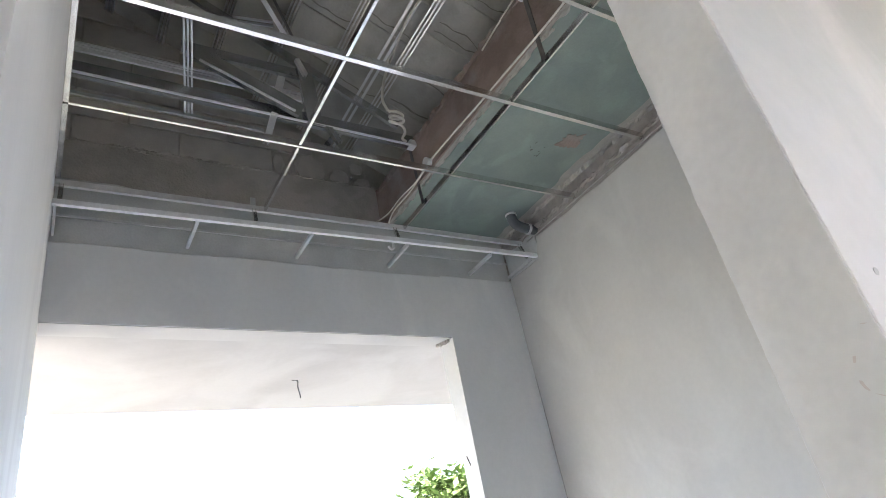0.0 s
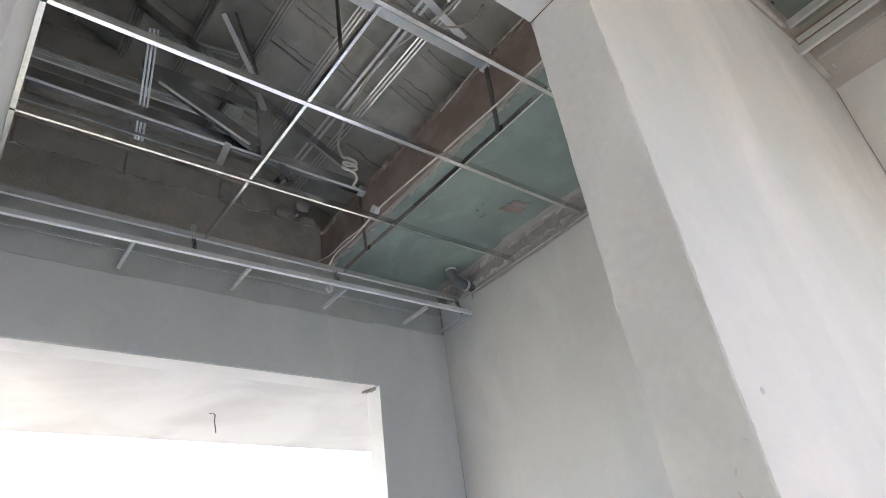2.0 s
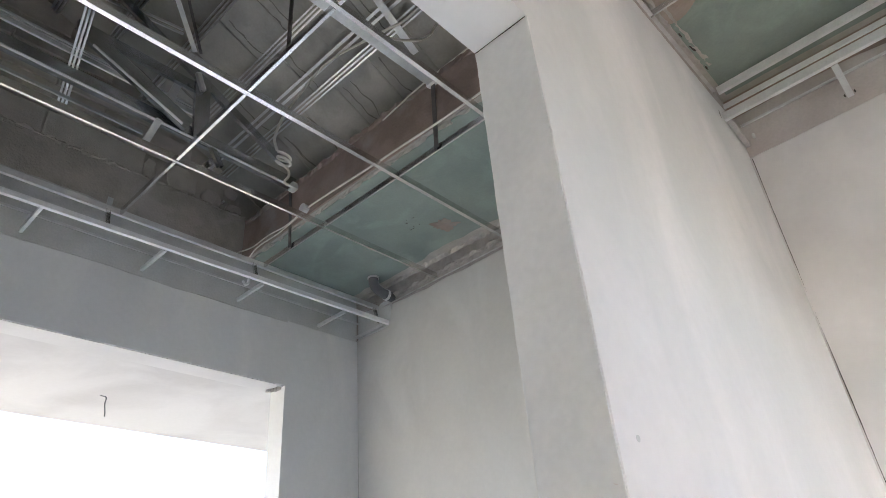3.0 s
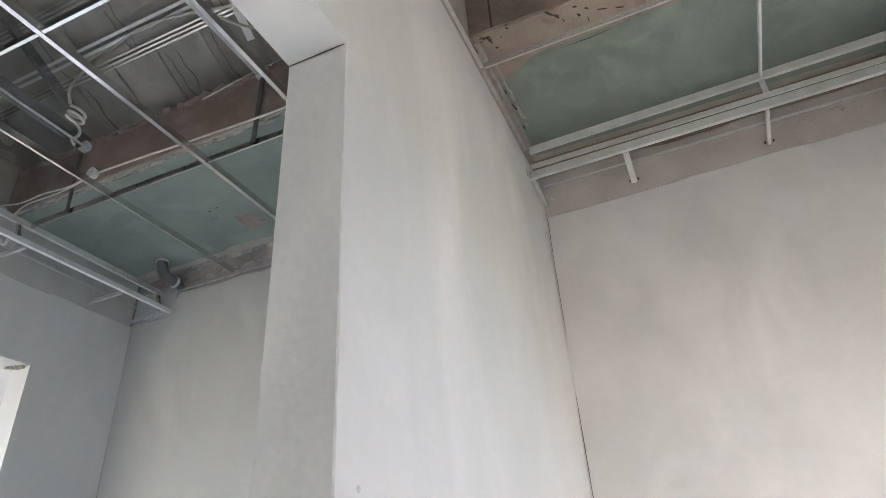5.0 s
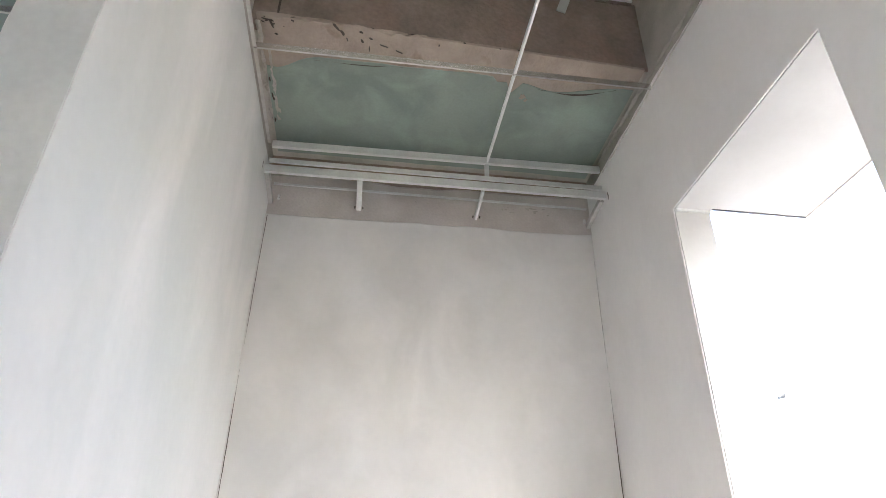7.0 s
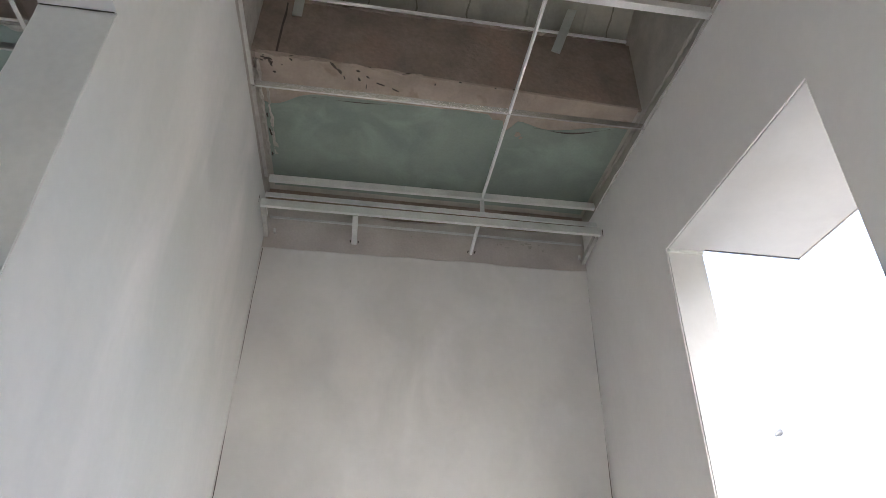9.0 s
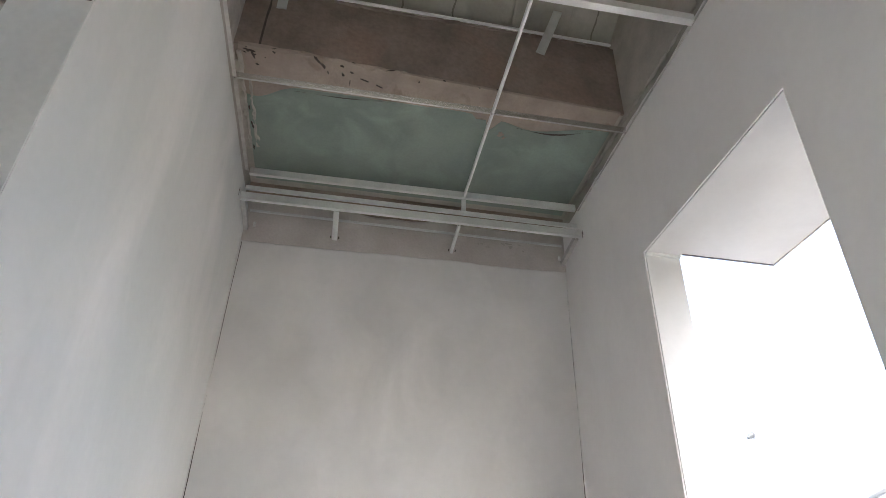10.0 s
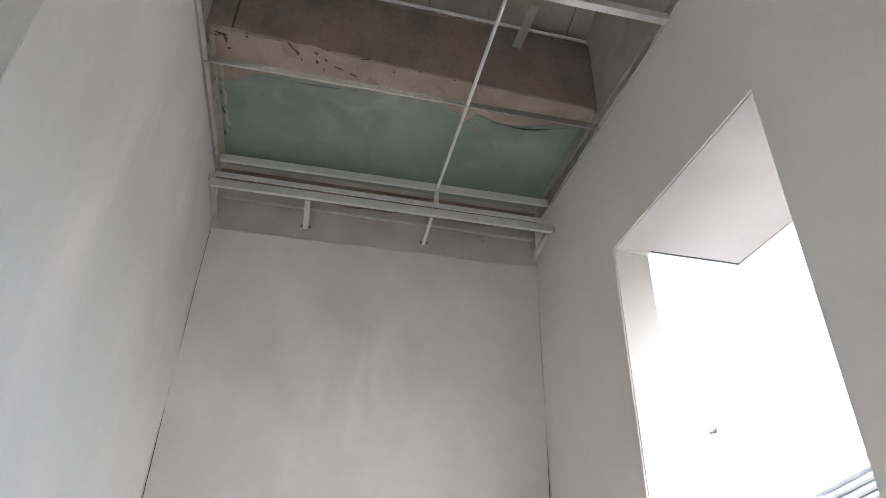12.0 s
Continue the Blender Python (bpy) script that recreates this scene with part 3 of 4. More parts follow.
def tile_mesh():
    """Interlocking concrete tile: thin plate with a side lap rib and a thick tail."""
    bm = bmesh.new()
    w, length = TILE_W - 0.004, ROW / math.cos(SL) + 0.05
    prof = [(0, 0.003), (0.012, 0), (w * 0.5, 0.003), (w - 0.012, 0), (w, 0.003)]
    rows = []
    for u in (0.0, length):
        low = [bm.verts.new((x, u, z)) for x, z in prof]
        high = [bm.verts.new((x, u, z + 0.014)) for x, z in prof]
        rows.append((low, high))
    k = len(prof)
    for i in range(k - 1):
        for j in (0, 1):
            a, b = rows[0][j], rows[1][j]
            bm.faces.new((a[i], a[i + 1], b[i + 1], b[i]))
    for r in rows:
        for i in range(k - 1):
            bm.faces.new((r[0][i], r[0][i + 1], r[1][i + 1], r[1][i]))
    for i in (0, k - 1):
        bm.faces.new((rows[0][0][i], rows[1][0][i], rows[1][1][i], rows[0][1][i]))
    bmesh.ops.recalc_face_normals(bm, faces=bm.faces)
    me = bpy.data.meshes.new("roof_tile")
    bm.to_mesh(me)
    bm.free()
    me.materials.append(TILE)
    return me


BATTENS = [2.20 - 0.0, 1.905, 1.582, 1.26, 0.937, 0.614, 0.291, -0.032, -0.355, -0.678]
for y in BATTENS[1:]:
    b = part("roof_batten", comb(on_roof(XF - 0.1, y), on_roof(XB + 0.1, y), UP_N), BATTEN)
    tagged(b, "galvanised top-hat roof batten under the tiles", "roof batten", "roof battens")
low = part("roof_purlin", comb(on_roof(XF - 0.05, 1.803, -0.01), on_roof(-0.02, 1.803, -0.01), UP_N, 0.017, 0.020, 0.03, 2), PALE)
tagged(low, "grey galvanised steel purlin below the roof tiles", "purlin")

# ---- roof truss ----
XT = -2.42
truss = thing("roof_truss", "grey light-gauge steel roof truss", "roof truss", (XT, 1.1, 3.9))


def member(name, a, b, w=0.06, x=XT, material=TRUSS, flip=-1, h=0.026):
    ob = part(name, lipped((x, *a), (x, *b), (flip, 0, 0), w, h), material)
    return adopt(ob, truss)


member("bottom_chord", (YL, 3.935), (2.105, 3.912), 0.095)
# pale strips added along chord and brace mimic the highlight on their lower edges
for name, a, b in (("flange", (YL, 3.882), (2.10, 3.86)), ("flange", (0.735, 4.105), (1.27, 3.875))):
    lift = 0.024 if b[0] > 2 else 0.088
    adopt(part(name, extrude_profile([(-0.003, -0.008), (0.003, -0.008), (0.003, 0.008), (-0.003, 0.008)], (XT + lift, *a), (XT + lift, *b), (1, 0, 0)), PALE, None, "pale strip standing in for the lower edge highlight"), truss)
member("top_chord", (0.20, roof_z(0.20) - 0.10), (2.04, roof_z(2.04) - 0.10), 0.06, XT - 0.036)
member("middle_chord", (0.66, 4.325), (1.36, 4.325), 0.07, XT - 0.036)
member("king_post", (1.415, 3.86), (1.372, 4.36), 0.095, XT + 0.03)
member("brace", (0.70, 4.20), (1.32, 3.915), 0.10, XT + 0.062)
member("post", (1.273, 4.345), (1.213, 4.075), 0.045, XT - 0.064, PALE)
member("gusset", (1.325, 4.35), (1.372, 4.235), 0.03, XT + 0.058, PALE)
member("post", (1.165, 3.885), (1.105, 3.65), 0.036, XT + 0.03, CHALK)
member("brace", (1.488, 3.88), (1.56, 3.76), 0.035, XT + 0.03)
member("brace", (1.582, 3.90), (1.475, 3.735), 0.035, XT - 0.036)
adopt(part("strut", comb((-2.62, 0.735, 3.853), (-2.06, 0.62, 4.18), (-0.52, 0, 0.85), 0.010, 0.009, 0.022), PALE), truss)
adopt(part("end_clip", box((XT - 0.03, 2.06, 3.855), (XT + 0.03, 2.106, 3.905), 0.006), PALE), truss)
bm = bmesh.new()
add_box(bm, (-2.566, YL, 4.250), (-2.556, 1.46, 4.262))
add_box(bm, (-2.566, YL, 4.232), (-2.558, 1.46, 4.238))
add_box(bm, (-2.566, YL, 4.193), (-2.556, 1.46, 4.203))
add_box(bm, (-2.57, YL, 4.193), (-2.566, 1.46, 4.262))
bearer = part("tie_rail", bm, CHALK)
tagged(bearer, "bright galvanised tie rail behind the truss", "tie rail")
upper_tie = part("tie_rail", comb(on_roof(-2.34, 1.20, -0.06), on_roof(-2.60, 0.79, -0.06), UP_N, 0.008, 0.020, 0.02, 2), PALE)
tagged(upper_tie, "thin double-lipped tie rail under the roof battens", "tie rail")
thin = part("tie_rail", channel((-2.54, YL, 3.862), (-2.54, 1.14, 3.856), 0.012, 0.02), ZINC_DULL)
tagged(thin, "thin grey rail under the truss chord", "tie rail")

# ---- hangers, straps and upper rails of the front room ----


def strap(a, b, w=0.022, name="hanger", material=ZINC_DULL, side=(1, 0, 0), parent=frame_a):
    a, b = Vector(a), Vector(b)
    bm = extrude_profile([(-w / 2, 0), (w / 2, 0), (w / 2, 0.004), (-w / 2, 0.004)], a, b, side)
    return bar(name, bm, parent, material)


strap((-1.19, 2.122, HG + 0.01), (-1.15, 2.092, 3.90), 0.028, material=STRAP, side=(0, -1, 0))
strap((-2.474, 2.122, HG + 0.01), (-2.46, 2.092, 3.90), 0.026, material=STRAP, side=(0, -1, 0))
strap((-1.195, 1.205, HG + 0.02), (-1.27, 1.25, 4.50), 0.028, material=STRAP, side=(0, -1, 0))
strap((-2.38, 1.285, 4.51), (-2.15, 1.00, 4.66), 0.034, "rafter_tie", CHALK, (0, 0.47, 0.88))
strap((-2.36, 1.315, 4.50), (-2.09, 1.05, 4.64), 0.018, "rafter_tie", STRAP, (0, 0.47, 0.88))
strap((-2.785, 1.13, HG + 0.02), (-2.785, 1.13, HG + 0.09), 0.03, side=(1, 0, 0))
strap((-1.212, 2.035, 4.116), (-1.184, 1.70, 4.295), 0.045, "brace", COLLAR, (0, 0.47, 0.88))
bar("bearer", lipped((-1.155, 0.2, 3.872), (-1.155, 2.10, 3.872), (0, 0, 1), 0.05, 0.03), frame_a, ZINC_DULL)
bar("bracket", box((-1.19, 2.075, 3.865), (-1.125, 2.106, 3.915), 0.006), frame_a, COLLAR)

# back room hangers
strap((1.39, 2.14, 3.86), (1.52, 2.12, 4.24), 0.045, material=ZINC_DULL, side=(0, -1, 0), parent=frame_b)
strap((0.148, 2.112, 3.856), (0.147, 2.11, 4.12), 0.045, side=(0, -1, 0), parent=frame_b)
rail = part("eaves_rail", channel((0.02, back_face(0) - 0.016, 3.988), (XB, back_face(XB) - 0.016, 4.066), 0.011, 0.012), CHALK)
tagged(rail, "thin bright rail along the top of the beam", "rail")

# ---- cables ----


def cable(name, pts, r, label, n=6):
    ob = part(name, tube(pts, r, 8, n), CABLE, None, "", True)
    return tagged(ob, label, "cable")


cable("beam_cable", [(-0.17, 2.098, 3.60), (-0.93, 2.099, 3.592), (-1.14, 2.095, 3.588), (-1.4, 2.097, 3.603), (-1.63, 2.098, 3.612), (-1.9, 2.095, 3.625),
                     (-2.2, 2.098, 3.643), (-2.28, 2.098, 3.641)], 0.0065, "white electric cable pinned along the beam foot")
cable("loose_cable", [(-2.30, 2.095, 3.64), (-2.45, 2.07, 3.59), (-2.63, 2.06, 3.60), (-2.80, 2.05, 3.585), (-3.0, 2.06, 3.64)], 0.005,
      "loose white cable sagging to the front wall")
cable("loose_cable", [(-2.32, 2.095, 3.63), (-2.5, 2.06, 3.56), (-2.7, 2.03, 3.53), (-2.79, 2.02, 3.47)], 0.005,
      "loose white cable hanging to the ceiling edge")
cable("upper_cable", [(-0.2, 2.096, 3.955), (-0.9, 2.094, 3.94), (-1.204, 2.09, 3.926), (-1.363, 2.088, 3.905), (-1.55, 2.086, 3.875)], 0.005,
      "thin white cable on top of the beam")
cable("purlin_cable", [(-0.3, 1.70, 4.0), (-0.75, 1.80, 4.10), (-1.1, 1.87, 4.18), (-1.35, 1.84, 4.22), (-1.7, 1.79, 4.25), (-1.95, 1.76, 4.13),
                       (-1.955, 1.68, 3.93), (-1.95, 1.632, 3.74), (-1.95, 1.652, 3.655)], 0.008, "thick white cable dropping from the purlin", 8)
coil = [(-1.95 + 0.020 * math.sin(a), 1.70 - 0.042 * math.cos(a), 3.648 - 0.0052 * a) for a in [k * 0.5 for k in range(0, 26)]]
coil += [(-1.95, 1.725, 3.565), (-1.95, 1.738, 3.52), (-1.95, 1.712, 3.47), (-1.95, 1.735, 3.455)]
cable("cable_coil", coil, 0.0075, "coiled white cable end hanging above the frame", 3)
cable("looped_cable", [(-1.0, 1.60, 3.72), (-1.0, 1.663, 3.756), (-1.0, 1.805, 3.861), (-1.0, 1.919, 3.996), (-0.99, 1.985, 4.13)], 0.007, "white cable looping up beside the beam")
jb = thing("junction_box", "small white round junction box on the beam", "junction box", (-2.29, 2.095, 3.64))
part("body", tube([(0, 0.01, 0), (0, -0.02, 0)], 0.03, 14), COLLAR, jb)
part("lid", tube([(0, -0.02, 0), (0, -0.026, 0)], 0.033, 14), COLLAR, jb)

# ---- drain elbow in the corner ----
drain = thing("drain_elbow", "dark grey drain pipe elbow with white collars", "pipe", (-2.62, 2.955, 3.6))
part("pipe", tube([(0, 0, 0.04), (0, 0, -0.03), (0, 0.02, -0.08), (0, 0.08, -0.105), (0, 0.15, -0.11), (0, 0.19, -0.11)], 0.037, 18, 5), PIPE, drain, "", True)
part("collar", tube([(0, 0, 0.0), (0, 0, -0.02)], 0.042, 20), COLLAR, drain, "white plastic collar")
part("collar", tube([(0, 0.118, -0.109), (0, 0.138, -0.11)], 0.042, 20), COLLAR, drain, "white plastic collar")

# broken patch in the film
bm = bmesh.new()
ring = []
for k in range(36):
    a = 2 * math.pi * k / 36
    r = 0.058 + 0.045 * noise.noise((math.cos(a) * 1.6, math.sin(a) * 1.6, 8.0)) + 0.03 * noise.noise((math.cos(a) * 6, math.sin(a) * 6, 2.0))
    ring.append((-1.79 + r * (1.3 * math.cos(a) + 0.3 * math.sin(a)), 2.84 + r * 1.1 * math.sin(a)))
lo = [bm.verts.new((x, y, ZS - 0.011)) for x, y in ring]
hi = [bm.verts.new((x, y, ZS - 0.004)) for x, y in ring]
bm.faces.new(lo)
for k in range(36):
    bm.faces.new((lo[k], lo[(k + 1) % 36], hi[(k + 1) % 36], hi[k]))
part("patch", bm, RED, slab, "broken reddish patch in the film")

# ---- blocks above the ring beam ----
block_me = bpy.data.meshes.new("block")
bm = box((0, 0, 0), (0.1, 0.590, 0.196), 0.006)
bm.to_mesh(block_me)
bm.free()
block_me.materials.append(BLOCK)
backing = part("backing", box((XF - 0.13, YL - 0.1, 3.955), (XF - 0.05, YA, 5.6)), BROWN, wall_front, "mortar behind the blocks")
for row in range(7):
    z = 3.962 + row * 0.206
    y = 0.764 - 0.6 * 3 + (0.3 if row % 2 else 0)
    while y < 2.2:
        if y > -0.5 and roof_z(y + 0.35) > z + 0.1 and not (row == 0 and y > 0.9):
            b = new("block", block_me)
            b.location = (XF - 0.13 + random.uniform(-0.004, 0.004), y, z)
            b.parent = wall_front
        y += 0.6

def rubble(y, z, wy, hz, seed):
    """An uneven lump of broken block bedded in the wall."""
    rr = random.Random(seed)
    bm = bmesh.new()
    pts = [(y + wy * math.cos(k * 0.698) * rr.uniform(0.75, 1.15), z + hz * math.sin(k * 0.698) * rr.uniform(0.75, 1.15)) for k in range(9)]
    front = [bm.verts.new((XF - 0.03 + rr.uniform(-0.012, 0.004), *p)) for p in pts]
    rear = [bm.verts.new((XF - 0.09, *p)) for p in pts]
    bm.faces.new(front)
    for k in range(9):
        bm.faces.new((front[k], front[(k + 1) % 9], rear[(k + 1) % 9], rear[k]))
    part("rubble", bm, BLOCK, wall_front, "broken piece of block in mortar")


for k, (y, z, wy, hz) in enumerate(((1.40, 4.05, 0.045, 0.10), (1.62, 4.06, 0.13, 0.10), (1.84, 4.02, 0.07, 0.08), (2.02, 3.99, 0.07, 0.06), (1.98, 4.12, 0.06, 0.05))):
    rubble(y, z, wy, hz, 300 + k)
part("anchor", tube([(XF - 0.06, 1.93, 4.032), (XF - 0.02, 1.93, 4.028)], 0.008, 8), COLLAR, wall_front, "white plastic anchor in the rubble")

# ---- cracks along the corners ----


def crack(x, y, z0, z1, dx, dy, seed, parent, gaps=(0.0,)):
    bm = bmesh.new()
    k = int((z1 - z0) / 0.02)
    prev = None
    for i in range(k + 1):
        z = z0 + (z1 - z0) * i / k
        wid = max(0.0, 0.0022 + 0.005 * noise.noise((z * 2.3, seed, 0.0)) + 0.001 * noise.noise((z * 20, seed, 2.0)))
        off = 0.004 * noise.noise((z * 1.7, seed, 5.0))
        row = (bm.verts.new((x + dx * (0.003 + off), y + dy * (0.003 + off), z)), bm.verts.new((x + dx * (0.003 + off + wid), y + dy * (0.003 + off + wid), z)))
        if prev:
            bm.faces.new((prev[0], prev[1], row[1], row[0]))
        prev = row
    return part("crack", bm, CRACK, parent, "dark shrinkage crack in the corner")


crack(0.004, YB - 0.0025, 1.2, 3.18, 1, 0, 3.1, wall_end)
crack(XB - 0.004, YB - 0.0025, 0.9, 3.18, -1, 0, 7.7, wall_end)
crack(XF + 0.004, YA - 0.0025, 1.0, 2.5, 1, 0, 12.0, wall_rear)

# nail hole in the dividing wall and the hook under the drop rail
nail = part("wall_plug", tube([(-0.004, 1.164, 1.54), (0.001, 1.164, 1.5395)], 0.0062, 10), SCRATCH)
tagged(nail, "small grey wall plug in the white plaster", "wall plug")
hook = part("rail_hook", tube([(-2.70, 1.99, 3.30), (-2.70, 1.985, 3.25), (-2.70, 1.965, 3.235), (-2.70, 1.95, 3.255)], 0.009, 8), CHALK, None, "", True)
tagged(hook, "white plastic hook hanging on the dropped rail", "hook")

for x, y, z, d in ((0.0015, 2.80, 3.30, 1), (XB - 0.0015, 2.80, 3.285, -1)):
    bm = bmesh.new()
    ring_v = [bm.verts.new((x, y + 0.006 * math.cos(k * 0.785) + 0.004 * (k % 2), z + 0.026 * math.sin(k * 0.785))) for k in range(8)]
    bm.faces.new(ring_v)
    part("slit", bm, CRACK, wall_div if d > 0 else wall_win, "dark slit where the rail meets the plaster")
for x in (0.466, 0.509, 1.118, 1.156):
    bar("anchor", tube([(x, 3.075, HD - 0.012), (x, 3.091, HD - 0.012)], 0.0035, 8), frame_b, CRACK, "dark anchor head beside the stub")
for x in (0.06, 1.755):
    bar("screw", tube([(x, 3.06, HD - 0.012), (x, 3.06, HD + 0.012)], 0.007, 8), frame_b, COLLAR, "white plug and screw")

# ---- porch details ----
twig = part("wire_stub", tube([(XF - 0.085, YO + 0.004, 1.95), (XF - 0.085, YO - 0.016, 2.015)], 0.004, 6), CRACK)
tagged(twig, "short dark wire stub in the opening's jamb", "wire")
wire = part("porch_wire", tube([(-3.84, 1.66, ZO), (-3.84, 1.70, ZO - 0.006), (-3.84, 1.70, ZO - 0.05), (-3.845, 1.712, ZO - 0.10), (-3.845, 1.715, ZO - 0.13)], 0.0042, 6), PIPE, None, "", True)
tagged(wire, "dark wire end hanging from the porch ceiling", "wire")
debris = bmesh.new()
for k in range(5):
    a = Vector((-3.06 - 0.02 * k, 2.49 - 0.008 * k, ZO - 0.012 - 0.004 * (k % 2)))
    add_box(debris, a - Vector((0.012, 0.008, 0.010)), a + Vector((0.013, 0.01, 0.012)))
part("mortar_lump", debris, EDGE, wall_front, "lump of mortar in the opening's corner")

# ---- trees outside ----


def leaf_clump(name, count, radius, flat, size, parent, seed):
    rnd = random.Random(seed)
    bm = bmesh.new()
    centres = [Vector((rnd.gauss(0, 0.5), rnd.gauss(0, 0.5), rnd.gauss(0, 0.45 * flat))) * radius for _ in range(26)]
    for _ in range(count):
        c = rnd.choice(centres)
        p = c + Vector((rnd.gauss(0, 1), rnd.gauss(0, 1), rnd.gauss(0, 0.8))) * radius * 0.19
        d = Vector((rnd.uniform(-1, 1), rnd.uniform(-1, 1), rnd.uniform(-0.6, 0.5))).normalized()
        s = d.cross(Vector((rnd.uniform(-1, 1), rnd.uniform(-1, 1), 1))).normalized()
        ln = size * rnd.uniform(0.6, 1.3)
        q = [bm.verts.new(v) for v in (p, p + d * ln * 0.5 + s * ln * 0.22, p + d * ln, p + d * ln * 0.5 - s * ln * 0.22)]
        bm.faces.new(q)
    me = bpy.data.meshes.new(name)
    bm.to_mesh(me)
    bm.free()
    me.materials.append(LEAF)
    ob = new(name, me)
    ob.parent = parent
    return ob


def tree(at, height, radius, seed, label):
    t = thing("tree", label, "tree", at, "trees outside")
    rnd = random.Random(seed)
    part("trunk", tube([(0, 0, -0.1), (0.05, 0.02, height * 0.3), (-0.03, 0.06, height * 0.62)], 0.11, 10, 5, 0.45), BARK, t, "", True)
    for k in range(6):
        a = k * 1.05 + rnd.uniform(-0.3, 0.3)
        z = height * rnd.uniform(0.3, 0.58)
        end = Vector((math.cos(a) * radius * 0.7, math.sin(a) * radius * 0.7, z + radius * rnd.uniform(0.3, 0.7)))
        part("limb", tube([(0, 0.03, z), end * 0.5 + Vector((0, 0, z * 0.55)), end], 0.035, 6, 4, 0.3), BARK, t, "", True)
    crown = leaf_clump("crown", 5200, radius, 0.8, 0.16, t, seed + 5)
    crown.location = (0, 0, height - radius * 0.85)
    return t


tree((-9.0, 6.15, -0.15), 3.42, 0.9, 11, "bright green leafy tree beyond the porch")
tree((-9.5, 0.1, -0.15), 3.08, 0.7, 23, "bright green leafy tree in front of the house")

# ---- neighbouring house across the alley ----
house = thing("neighbour_house", "white plastered side wall of a neighbouring house", "house", (3.6, 3.0, -0.15))
part("wall", box((0, -5, 0), (0.2, 7, 2.45)), DIMMED_PLASTER, house)

for k in range(5):
    z = 2.20 - 0.048 * k
    slat = part("louvre_slat", box((-0.012, -0.35, -0.016), (0.012, 0.35, 0.016), 0.004), METAL_ROOF, house, "pale louvre slat")
    slat.matrix_basis = Matrix.Translation((-0.03, 0.10, z + 0.15)) @ Matrix.Rotation(-0.16, 4, 'X') @ Matrix.Rotation(0.5, 4, 'Y')
part("pillar", box((-0.01, 1.0, 0), (0.21, 1.6, 3.1), 0.01), WHITE, house)
part("bracket", tube([(-0.005, 1.29, 2.90), (-0.04, 1.285, 2.885), (-0.06, 1.28, 2.87)], 0.024, 8, 4, 0.4), PIPE, house, "small grey wall bracket")

for a, b, r, amp, owner, m in (((XF - 0.026, YL, 3.955), (XF - 0.026, 2.1, 3.955), 0.012, 0.022, wall_front, BROWN),
                               ((XF, YE - 0.008, 3.90), (-WT, YE - 0.008, 3.935), 0.020, 0.026, beam, RED),
                               ((XF, YE + 0.02, ZS + 0.004), (-WT, YE + 0.02, ZS + 0.004), 0.012, 0.024, beam, BROWN),
                               ((0, back_face(0), 3.984), (XB, back_face(XB), 4.06), 0.008, 0.012, back_beam, BEAM_BACK),
                               ((0.0, back_face(0) - 0.001, ZS + 0.004), (0.75, back_face(0.75) - 0.001, ZS + 0.002), 0.006, 0.014, back_beam, CREAM),
                               ((XF, YA + 0.004, 3.50), (-WT, YA + 0.004, 3.50), 0.015, 0.022, wall_rear, EDGE),
                               ((XF, YA - 0.01, 3.60), (-WT, YA - 0.01, 3.60), 0.018, 0.024, wall_rear, BROWN),
                               ((0.004, 2.15, 3.588), (0.004, 2.8, 3.588), 0.009, 0.016, wall_div, EDGE),
                               ((0.040, 2.32, 3.597), (0.040, 2.8, 3.597), 0.007, 0.014, slab, BROWN),
                               ((XB + 0.004, 1.5, 3.52), (XB + 0.004, 2.8, 3.56), 0.005, 0.009, wall_win, EDGE)):
    part("mortar_bead", ridge(a, b, r, amp, r * 700), m, owner, "crumbly bead of mortar")

for x, r in ((-WT + 0.001, 0.0022), (-0.001, 0.0016)):
    part("arris", ridge((x, YJ + 0.001, 0.0), (x, YJ + 0.001, ZL), r, 0.003, x * 90 + 3, 0.012, 6), PLASTER, wall_div, "chipped plaster arris of the jamb")
part("arris", ridge((XB + 0.001, WY1 + 0.001, 0.3), (XB + 0.001, WY1 + 0.001, WZ1), 0.0012, 0.0018, 31, 0.015, 6), PLASTER, wall_win, "plaster arris of the window")

rnd = random.Random(8)
for sx, sz, long, wide, ang in ((-0.046, 1.426, 0.006, 0.003, 1.2), (-0.050, 1.392, 0.010, 0.0025, 1.9), (-0.028, 1.369, 0.017, 0.0010, -0.6), (-0.014, 1.463, 0.005, 0.0009, -0.3)):
    scuff = bmesh.new()
    ring_v = []
    for k in range(10):
        u, w = long * math.cos(k * 0.628) * rnd.uniform(0.6, 1.2), wide * math.sin(k * 0.628) * rnd.uniform(0.5, 1.3)
        ring_v.append(scuff.verts.new((sx + u * math.cos(ang) - w * math.sin(ang), YJ - 0.0055, sz + u * math.sin(ang) + w * math.cos(ang))))
    scuff.faces.new(ring_v)
    part("scuff", scuff, SCRATCH_PINK, wall_div, "faint grey scuff on the jamb")

